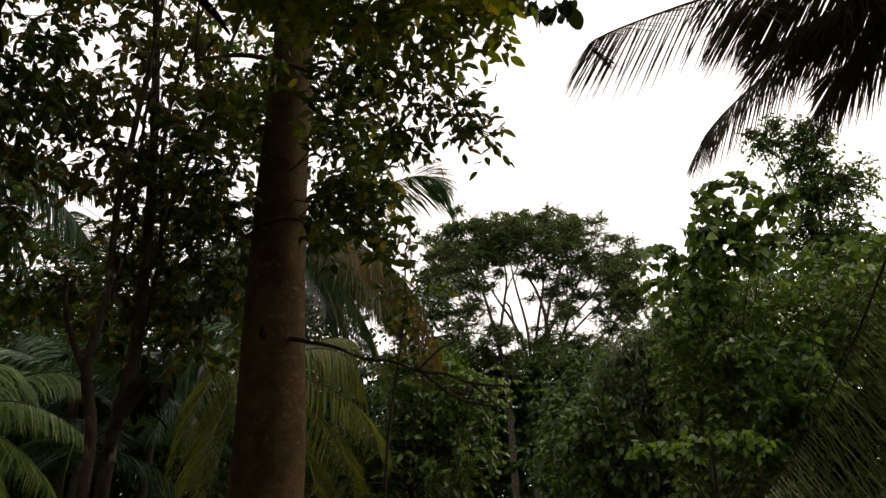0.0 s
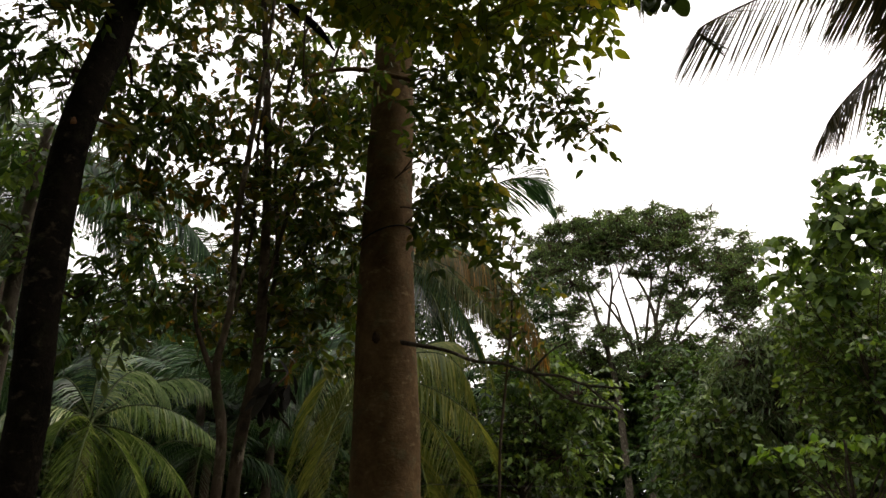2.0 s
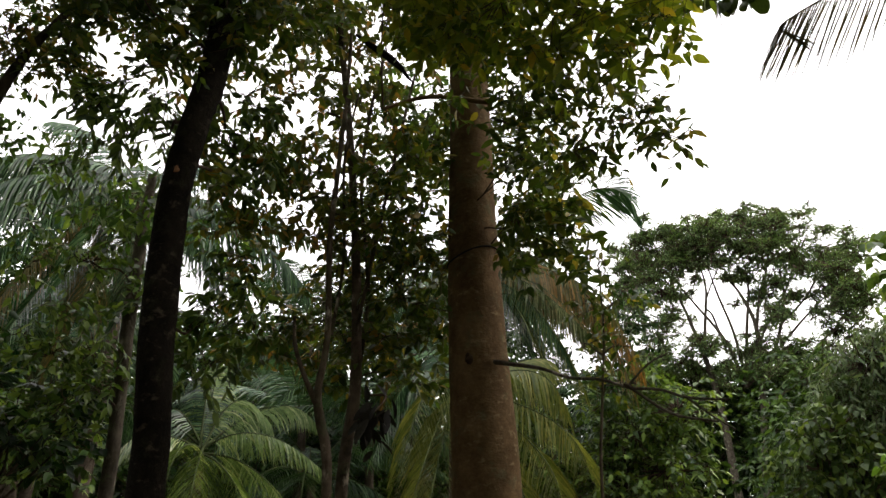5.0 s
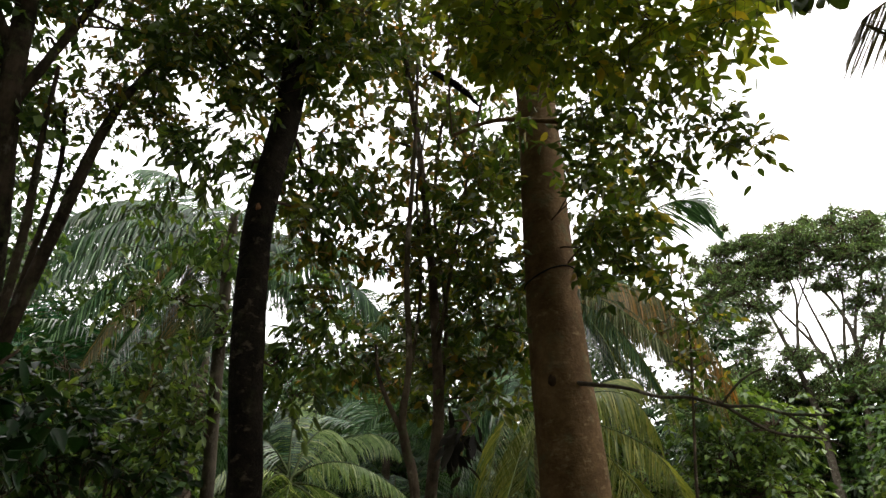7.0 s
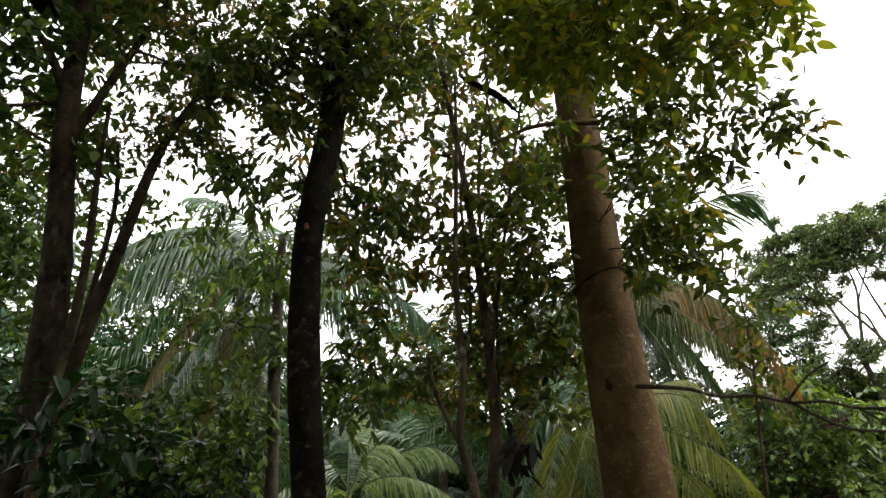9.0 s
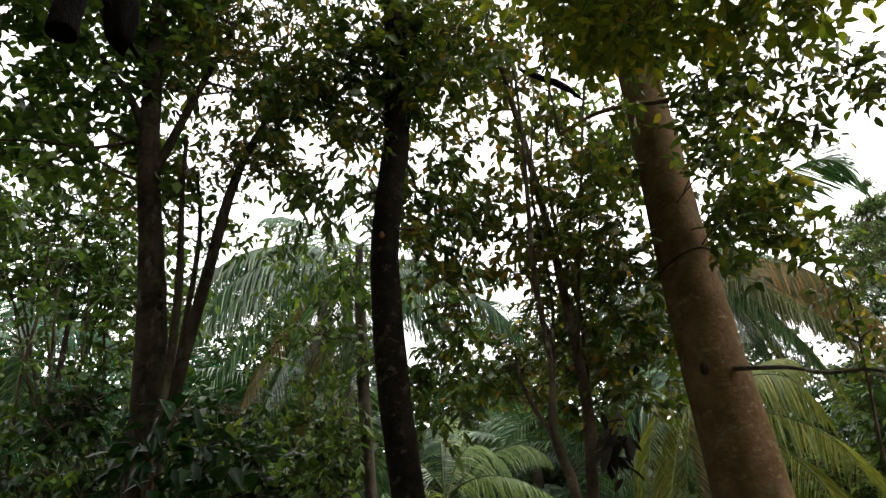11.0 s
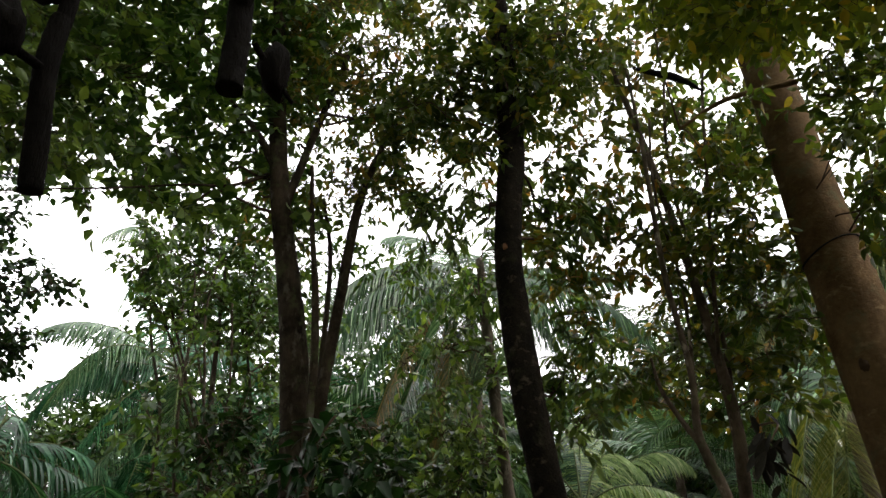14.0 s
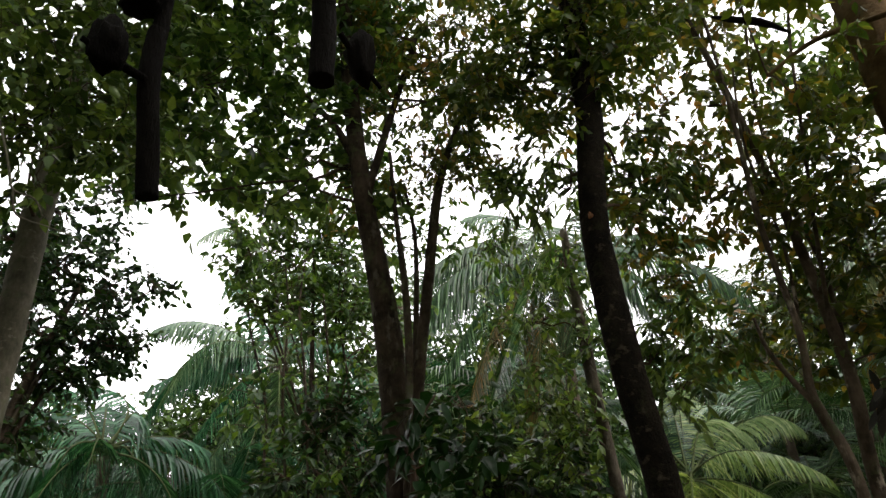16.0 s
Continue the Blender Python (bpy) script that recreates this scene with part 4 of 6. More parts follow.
tree("young_tree", "young tree with fresh light green leaves", simple_limbs(GREEN, 0.07, 5) + [ground_line([(-67.11, 6.32, 12.59, 0.028), (-67.58, 14.33, 12.59, 0.025), (-67.31, 20.57, 12.59, 0.021), (-67.69, 24.67, 12.59, 0.017)]), ground_line([(-65.47, 6.23, 12.08, 0.023), (-65.84, 15.18, 12.08, 0.025), (-66.44, 21.49, 12.08, 0.021), (-65.79, 26.09, 12.08, 0.016)]), ground_line([(-64.13, 6.17, 12.57, 0.024), (-63.94, 16.50, 12.57, 0.021), (-64.35, 22.43, 12.57, 0.016)]), ground_line([(-62.57, 6.10, 13.06, 0.030), (-62.13, 14.22, 13.06, 0.027), (-62.93, 20.59, 13.07, 0.022), (-61.90, 24.75, 13.06, 0.018)]), ground_line([(-68.90, 6.42, 13.60, 0.030), (-68.78, 13.49, 13.60, 0.027), (-70.49, 20.52, 13.60, 0.023), (-70.36, 26.39, 13.60, 0.018)])], BARK_BROWN,
                  [(GREEN, LEAF_FRESH, dict(leaf=0.19, wide=0.5, kind="mid", cover=1.2, twig=0.5))], TWIG, 0.02,
                  canopies=[(LEAF_FRESH, dict(bearing=(-72, -55), rise=(7, 26), away=(11, 14), count=240, leaf=0.17, kind="mid", twig=0.5, keep=0.0, hollows=HOLLOWS))])
E_TRUNK = [(-41.91, 4.45, 8.79, 0.078), (-42.48, 14.49, 8.79, 0.078), (-42.74, 21.61, 8.79, 0.071), (-42.81, 26.16, 8.79, 0.055)]
E_LEAVES = [(-43.6, 21.0, 8.6, 0.28), (-46.1, 19.0, 8.6, 0.31), (-42.4, 16.7, 8.6, 0.23), (-45.7, 15.2, 8.6, 0.30), (-44.5, 12.4, 8.6, 0.31), (-47.2, 11.8, 8.6, 0.28), (-43.4, 9.6, 8.6, 0.27), (-48.1, 15.5, 8.6, 0.26), (-50.0, 18.0, 8.6, 0.26), (-49.3, 13.3, 8.6, 0.25), (-45.6, 8.6, 8.6, 0.30), (-50.6, 20.8, 8.6, 0.23), (-46.9, 22.4, 8.6, 0.20), (-40.9, 19.7, 8.6, 0.19)]
tree("broadleaf_tree", "thin grey-brown trunk with sparse green leaves", [ground_line(E_TRUNK)], BARK_GREY,
                 [(E_LEAVES, LEAF_LIME, dict(leaf=0.13, wide=0.42, cover=0.7, droop=0.6)),
                  ([(-42.2, 27.0, 8.8, 0.5), (-43.5, 24.0, 8.6, 0.4), (-40.8, 17.0, 8.6, 0.35)], LEAF_GREEN, dict(leaf=0.15, wide=0.35, cover=0.35))], TWIG, 0.014,
                 canopies=[(LEAF_LIME, dict(bearing=(-58, -42), rise=(3, 13), away=(8.5, 11), count=110, leaf=0.13, keep=0.05, hollows=HOLLOWS))])

# ---- undergrowth ----
LOW_MID = [(-49.7, 7.3, 12.0, 0.61), (-46.0, 7.9, 12.0, 0.42), (-45.5, 5.7, 12.0, 0.55), (-50.8, 7.6, 12.0, 0.42), (-48.0, 6.0, 12.0, 0.5), (-52.5, 6.5, 12.0, 0.45), (-63.1, 13.3, 12.1, 0.64), (-61.3, 8.5, 12.1, 0.57), (-64.9, 11.2, 12.1, 0.57), (-52.8, 12.8, 12.0, 0.49), (-43.0, 10.2, 12.0, 0.47), (-66.6, 7.9, 12.1, 0.55)]
LOW_LEFT = [(-53.5, 10.1, 9.0, 0.51), (-53.7, 6.2, 9.0, 0.49), (-48.8, 7.3, 9.0, 0.49), (-45.2, 9.2, 9.0, 0.34), (-45.1, 5.9, 9.0, 0.4), (-56.5, 12.5, 9.0, 0.32)]
tree("shrub", "leafy green shrub in the shade", simple_limbs(LOW_MID[:6], 0.05, 6), BARK_BROWN, [(LOW_MID[:6], LEAF_GREEN, dict(leaf=0.2, wide=0.45, kind="mid", cover=1.2, twig=0.5))], TWIG, 0.03, group="shrubs")
tree("shrub", "leafy green shrub at the foot of a trunk", simple_limbs(LOW_MID[6:], 0.05, 6), BARK_BROWN, [(LOW_MID[6:], LEAF_DARK, dict(leaf=0.2, wide=0.5, kind="mid", cover=1.2, twig=0.5))], TWIG, 0.03, group="shrubs")
tree("shrub", "dark glossy shrub under the trees", simple_limbs(LOW_LEFT, 0.05, 6), BARK_BROWN, [(LOW_LEFT, LEAF_DARK, dict(leaf=0.17, wide=0.55, kind="mid", cover=1.2, twig=0.45))], TWIG, 0.03, group="shrubs")

def brush(label, leaf_mat, **sector):
    """A dense low shrub spread over a sector."""
    b, e, a = [sum(sector[k]) / 2 for k in ("bearing", "rise", "away")]
    root = thing("shrub", (*spot(b, 0, a)[:2], 0), label, "shrub", "shrubs")
    for k in range(5):
        q = spot(b + RNG.uniform(-0.35, 0.35) * (sector["bearing"][1] - sector["bearing"][0]), e, a)
        part("stem", tube([(q[0] * 0.97, q[1] * 0.97, -0.1, 0.05), (q[0], q[1], q[2] * 0.5, 0.04), (*q, 0.02)], 8, 5, 0.05, seed=k), BARK_BROWN, root, smooth=True)
    lf, tw = canopy(**sector)
    part("twig_spray", tw, TWIG, root, kind="stuff")
    part("crown", lf, leaf_mat, root, kind="stuff")


brush("dense dark undergrowth below the palms", LEAF_DARK, bearing=(-94, -68), rise=(-4, 12.5), away=(19.5, 24), count=900, leaf=0.24, wide=0.5, kind="plain", twig=0.7, per=10, grain=0.3, keep=-0.3)
brush("dense dark undergrowth beside a vine-clad trunk", LEAF_FAR, bearing=(-57, -45), rise=(-4, 8.5), away=(20, 24), count=330, leaf=0.22, wide=0.4, kind="plain", twig=0.7, per=10, grain=0.4, keep=-0.1)
brush("dense dark undergrowth below the palms", LEAF_DARK, bearing=(-69, -56), rise=(-4, 14), away=(18, 23), count=520, leaf=0.22, wide=0.5, kind="plain", twig=0.7, per=10, grain=0.35, keep=-0.25, hollows=HOLLOWS)
brush("dark undergrowth behind a coconut palm", LEAF_DARK, bearing=(-16, 1), rise=(-2, 19), away=(27, 31), count=620, leaf=0.3, wide=0.5, kind="plain", twig=1.0, per=10, grain=0.25, keep=-0.25)
brush("dark tangle of bushes below a wide tree", LEAF_FAR, bearing=(-5, 21), rise=(-2, 12.5), away=(62, 68), count=4600, leaf=0.72, wide=0.45, kind="plain", twig=1.6, per=12, grain=0.15, keep=-0.3)
brush("shady undergrowth between the stems", LEAF_FAR, bearing=(-46, -8), rise=(-4, 11), away=(22, 26), count=1700, leaf=0.26, wide=0.5, kind="plain", twig=0.8, per=10, grain=0.3, keep=-0.2, hollows=HOLLOWS)

# ---- trees across the clearing ----
BIGLEAF = [(22.1, 23.9, 16.0, 0.21), (23.2, 24.4, 16.0, 0.21), (25.6, 25.0, 16.0, 0.17), (25.9, 24.0, 16.0, 0.2), (22.5, 22.5, 16.0, 0.28), (24.3, 22.8, 16.0, 0.23), (21.8, 20.9, 16.0, 0.26), (23.5, 20.9, 16.0, 0.32), (25.2, 21.1, 16.0, 0.31), (22.3, 19.1, 16.0, 0.34), (24.4, 19.0, 16.0, 0.37), (26.1, 19.7, 16.0, 0.32), (21.1, 18.8, 16.0, 0.23), (27.0, 21.5, 16.0, 0.28), (28.2, 22.8, 16.0, 0.32), (17.8, 20.1, 16.0, 0.16), (18.8, 20.3, 16.0, 0.16), (19.6, 19.1, 16.0, 0.21), (17.5, 18.9, 16.0, 0.13), (18.4, 17.9, 16.0, 0.24), (19.9, 17.2, 16.0, 0.3), (21.9, 16.6, 16.0, 0.38)]
tree("broadleaf_tree", "large-leaved tree with broad heart-shaped leaves", simple_limbs(BIGLEAF, 0.035, 5), BARK_BROWN, [(BIGLEAF, LEAF_TEAK, dict(leaf=0.26, wide=0.78, kind="heart", cover=3.0, twig=0.6, count=5, droop=0.8))], TWIG, 0.05)
FARFINE = [(27.5, 26.7, 24.0, 0.37), (29.0, 26.5, 24.0, 0.43), (30.5, 25.9, 24.0, 0.44), (31.7, 25.2, 24.0, 0.41), (27.3, 27.8, 24.0, 0.31), (28.9, 27.8, 24.0, 0.37), (30.6, 27.4, 24.0, 0.39), (32.0, 26.6, 24.0, 0.38), (29.5, 24.8, 24.0, 0.48), (31.0, 24.0, 24.0, 0.46), (29.8, 22.6, 24.0, 0.53), (31.1, 22.1, 24.0, 0.45), (30.1, 20.5, 24.0, 0.51), (28.8, 19.7, 24.0, 0.52), (30.2, 18.6, 24.0, 0.5), (32.8, 22.9, 24.0, 0.87), (31.9, 19.1, 24.0, 0.85)]
tree("broadleaf_tree", "tall tree with fine light green leaves", simple_limbs(FARFINE, 0.12, 8), BARK_BROWN, [(FARFINE, LEAF_GREEN, dict(leaf=0.18, wide=0.5, kind="mid", cover=2.2, twig=0.8, count=9))], TWIG, 0.06)
WILLOW = [(18.9, 10.8, 22.0, 1.12), (15.4, 11.4, 22.0, 1.05), (21.1, 8.9, 22.0, 0.92), (16.4, 7.9, 22.0, 1.02), (20.2, 4.8, 22.0, 1.06), (18.7, 13.4, 22.0, 0.79), (13.4, 8.8, 22.0, 0.87), (23.4, 10.5, 22.0, 1.00)]
tree("broadleaf_tree", "narrow-leaved tree with grey-green drooping leaves", simple_limbs(WILLOW, 0.15, 6), BARK_BROWN, [(WILLOW, LEAF_WILLOW, dict(leaf=0.3, wide=0.22, kind="mid", cover=2.2, twig=0.7, droop=0.9))], TWIG, 0.05)
IVY = [(11.8, 4.6, 20.0, 1.16), (13.8, 2.9, 20.0, 1.06), (12.8, 7.1, 20.0, 0.78), (17.0, 2.4, 20.0, 0.89)]
tree("shrub", "thicket overgrown with small climbing leaves", simple_limbs(IVY, 0.1, 5), BARK_BROWN, [(IVY, LEAF_LIME, dict(leaf=0.22, wide=0.7, kind="mid", cover=2.2, twig=0.5, droop=0.9))], TWIG, 0.04, group="shrubs")
BRIGHT = [(15.8, 4.7, 14, 0.22), (17.5, 5.0, 14, 0.23), (19.1, 5.3, 14, 0.22), (20.7, 5.5, 14, 0.22), (22.2, 5.7, 14, 0.22), (23.6, 5.4, 14, 0.23), (24.7, 4.5, 14, 0.2), (18.2, 4.3, 14, 0.17), (23.0, 4.2, 14, 0.19)]
tree("shrub", "shrub with big bright green leaves", simple_limbs(BRIGHT, 0.05, 7), BARK_BROWN, [(BRIGHT, LEAF_BRIGHT, dict(leaf=0.18, wide=0.7, kind="heart", cover=1.3, twig=0.4, flat=0.25, droop=0.5))], TWIG, 0.025, group="shrubs")
MIDRIGHT_NEAR = [(25.0, 11.6, 13.5, 0.29), (26.6, 10.1, 13.5, 0.31), (28.4, 10.9, 13.5, 0.3), (27.8, 8.0, 13.5, 0.3), (25.5, 8.0, 13.5, 0.25), (24.1, 9.5, 13.5, 0.22), (23.2, 12.2, 13.5, 0.23), (29.2, 9.2, 13.5, 0.31)]
MIDRIGHT = [(24.2, 10.8, 18.0, 0.88), (27.5, 9.7, 18.0, 0.98), (29.6, 7.1, 18.0, 0.95), (25.9, 7.0, 18.0, 0.65), (21.3, 13.2, 18.0, 0.63), (32.1, 10.8, 18.0, 0.89), (29.3, 3.3, 18.0, 0.99), (32.4, 5.4, 18.0, 0.97)]
tree("broadleaf_tree", "spreading green tree with medium leaves", simple_limbs(MIDRIGHT, 0.07, 5), BARK_BROWN, [(MIDRIGHT_NEAR, LEAF_GREEN, dict(leaf=0.17, wide=0.6, kind="mid", cover=1.2, twig=0.5, flat=0.5)), (MIDRIGHT, LEAF_TEAK, dict(leaf=0.24, wide=0.6, kind="mid", cover=1.3, twig=0.6))], TWIG, 0.04,
     canopies=[(LEAF_TEAK, dict(bearing=(17.5, 38), rise=(1, 17), away=(15.5, 20), count=1900, leaf=0.18, wide=0.6, kind="mid", twig=0.6, grain=0.4, keep=-0.1))])
tree("broadleaf_tree", "dark leafy tree behind the clearing edge", simple_limbs([(30, 14, 22, 1.5), (26, 12, 22, 1.5), (34, 15, 22, 1.5)], 0.2, 3), BARK_BROWN, [([(30, 14, 22, 1.5), (26, 12, 22, 1.5), (34, 15, 22, 1.5)], LEAF_TEAK, dict(leaf=0.28, wide=0.6, kind="mid", cover=1.2, twig=0.7))], TWIG, 0.05,
     canopies=[(LEAF_TEAK, dict(bearing=(20, 41), rise=(-2, 19), away=(20, 25), count=1250, leaf=0.28, wide=0.6, kind="mid", twig=0.8, per=9, grain=0.3, keep=-0.15))])
YST = [(-4.60, 4.11, 6.92, 0.015), (-4.03, 10.25, 6.92, 0.013), (-3.45, 15.85, 6.92, 0.011), (-3.46, 20.77, 6.92, 0.009)]
YCL = [(-3.1, 21.6, 6.9, 0.26), (-2.3, 18.0, 6.9, 0.28), (-4.5, 18.2, 6.9, 0.20), (-2.2, 14.4, 6.9, 0.22), (-3.7, 11.1, 6.9, 0.19), (-5.5, 14.7, 6.9, 0.17)]
tree("young_tree", "thin young stem with sparse olive leaves", [ground_line(YST)], TWIG_RED, [(YCL, LEAF_OLIVE, dict(leaf=0.1, wide=0.48, cover=0.55))], TWIG, 0.01)
LOWC = [(2.0, 9.1, 25.0, 1.32), (-1.2, 7.3, 25.0, 1.11), (-3.9, 4.7, 25.0, 1.28), (0.6, 4.7, 25.0, 1.48), (-6.5, 2.5, 25.0, 1.16), (-4.0, 9.5, 25.0, 0.71), (-1.2, 11.8, 25.0, 0.83), (-8.4, 5.5, 25.0, 0.98)]
tree("shrub", "dark tangled thicket beyond the clearing", simple_limbs(LOWC, 0.12, 8), BARK_BROWN, [(LOWC, LEAF_TEAK, dict(leaf=0.3, wide=0.5, kind="mid", cover=1.8, twig=0.8))], TWIG, 0.04, group="shrubs")

UMB = [(0.2, 22.1, 60.0, 1.37), (2.0, 22.8, 60.0, 1.37), (4.0, 23.0, 60.0, 1.36), (6.0, 23.1, 60.0, 1.35), (7.8, 23.2, 60.0, 1.23), (9.7, 22.8, 60.0, 1.31), (11.6, 22.6, 60.0, 1.19), (13.3, 22.7, 60.0, 0.69), (-0.3, 20.9, 60.0, 1.15), (1.7, 21.4, 60.0, 1.36), (3.7, 21.5, 60.0, 1.35), (6.0, 21.7, 60.0, 1.44), (8.2, 21.5, 60.0, 1.31), (10.3, 21.4, 60.0, 1.3), (12.2, 21.4, 60.0, 0.98), (2.9, 20.4, 60.0, 0.83), (6.6, 20.2, 60.0, 0.91), (9.5, 20.1, 60.0, 0.9), (11.4, 20.1, 60.0, 0.88), (14.0, 23.0, 60.0, 0.35), (7.2, 23.9, 60.0, 0.51), (11.0, 23.4, 60.0, 0.61), (5.1, 23.8, 60.0, 0.52)]
UMB_LOW = [(-0.8, 19.5, 60.0, 1.51), (0.4, 19.0, 60.0, 1.65), (1.9, 19.4, 60.0, 1.19), (-0.3, 17.6, 60.0, 1.33), (1.1, 17.1, 60.0, 1.48), (2.9, 18.1, 60.0, 0.9), (2.1, 16.2, 60.0, 0.81), (-0.8, 16.0, 60.0, 0.88), (-1.3, 20.9, 60.0, 1.07), (3.9, 19.3, 60.0, 0.74), (8.4, 18.7, 60.0, 1.0), (9.3, 17.8, 60.0, 1.07), (10.8, 18.1, 60.0, 0.99), (11.6, 16.9, 60.0, 1.1), (9.9, 16.1, 60.0, 0.84), (11.0, 15.4, 60.0, 0.83), (9.1, 14.5, 60.0, 1.12), (10.2, 13.5, 60.0, 0.96), (3.9, 13.8, 60.0, 1.29), (5.2, 13.3, 60.0, 1.13), (2.7, 13.0, 60.0, 1.0), (6.8, 13.1, 60.0, 0.86), (7.5, 19.2, 60.0, 0.8)]
UMB_GAP = [(0.6, 14.8, 60, 1.05), (2.1, 13.1, 60, 1.16), (0.5, 12.3, 60, 1.17), (3.7, 12.4, 60, 1.02), (5.8, 13.6, 60, 0.75), (9.1, 13.5, 60, 1.1), (10.2, 15.5, 60, 0.99), (10.7, 12.2, 60, 1.21), (8.0, 17.0, 60, 0.58), (6.1, 11.9, 60, 1.01), (4.3, 14.6, 60, 0.59), (3.5, 17.8, 60, 0.6), (2.5, 16.3, 60, 0.66), (8.4, 12.2, 60, 0.99)]
UMB_SIDE = [(14.5, 21.0, 60.0, 0.84), (15.7, 20.8, 60.0, 0.71), (16.7, 20.0, 60.0, 0.93), (13.7, 19.9, 60.0, 1.2), (15.0, 19.4, 60.0, 1.29), (16.5, 18.5, 60.0, 1.26), (13.6, 18.4, 60.0, 1.19), (15.3, 17.6, 60.0, 1.39), (16.7, 16.7, 60.0, 1.35), (14.1, 16.5, 60.0, 1.04), (15.5, 15.5, 60.0, 1.35), (16.9, 14.7, 60.0, 1.34), (13.6, 14.8, 60.0, 1.04), (15.0, 13.3, 60.0, 1.35), (13.0, 13.0, 60.0, 0.91), (16.5, 13.0, 60.0, 1.21)]
UMB_BASE = [(0.1, 13.0, 58.0, 1.22), (1.0, 11.6, 58.0, 1.46), (2.6, 11.1, 58.0, 1.32), (5.4, 11.1, 58.0, 1.18), (7.5, 11.5, 58.0, 0.91), (9.8, 11.4, 58.0, 1.26), (12.0, 11.5, 58.0, 1.36), (13.7, 11.2, 58.0, 1.33)]
UMB_TRUNK = [(5.61, 2.15, 60.0, 0.301), (5.29, 8.84, 60.0, 0.277), (4.85, 12.0, 60.0, 0.225), (4.17, 14.76, 60.0, 0.167), (3.32, 17.57, 60.0, 0.109), (1.93, 19.94, 60.0, 0.068)]
UMB_L2 = [(4.63, 13.37, 60.0, 0.167), (5.02, 15.66, 60.0, 0.134), (5.45, 18.43, 60.0, 0.092), (5.08, 20.77, 60.0, 0.058)]
UMB_L3 = [(7.34, 2.16, 60.0, 0.285), (8.07, 7.91, 60.0, 0.251), (8.52, 11.89, 60.0, 0.217), (8.66, 15.06, 60.0, 0.167), (7.9, 17.62, 60.0, 0.117), (6.81, 19.29, 60.0, 0.068)]
UMB_L4 = [(8.62, 14.6, 60.0, 0.142), (9.38, 17.31, 60.0, 0.117), (10.14, 19.09, 60.0, 0.084), (10.77, 20.88, 60.0, 0.05)]
UMB_L5 = [(8.85, 11.43, 60.0, 0.167), (10.04, 13.85, 60.0, 0.134), (11.01, 16.75, 60.0, 0.1), (11.08, 19.03, 60.0, 0.068)]
UMB_L6 = [(6.31, 13.23, 60.0, 0.109), (5.66, 16.1, 60.0, 0.092), (5.23, 17.04, 60.0, 0.084), (6.59, 19.77, 60.0, 0.05)]
UMB_L7 = [(10.49, 14.96, 60.0, 0.109), (12.47, 16.65, 60.0, 0.084), (14.06, 18.78, 60.0, 0.05)]
UMB_L8 = [(8.6, 9.21, 60.0, 0.142), (11.05, 10.9, 60.0, 0.109), (12.58, 13.05, 60.0, 0.084), (14.95, 14.67, 60.0, 0.05)]
UMB_FAN = [
    [(7.3, 10.53, 60, 0.169), (6.34, 14.05, 60, 0.13), (4.48, 17.08, 60, 0.091), (2.68, 19.72, 60, 0.052)],
    [(7.3, 10.53, 60, 0.156), (7.04, 14.44, 60, 0.12), (6.18, 18.06, 60, 0.084), (5.63, 21.04, 60, 0.048)],
    [(7.3, 10.53, 60, 0.169), (7.99, 14.8, 60, 0.13), (8.64, 18.26, 60, 0.091), (8.42, 21.4, 60, 0.052)],
    [(7.3, 10.53, 60, 0.156), (9.03, 14.28, 60, 0.12), (11.05, 17.11, 60, 0.084), (12.3, 19.57, 60, 0.048)],
    [(7.3, 10.53, 60, 0.156), (9.32, 12.53, 60, 0.12), (12.21, 15.26, 60, 0.084), (14.55, 17.1, 60, 0.048)]]
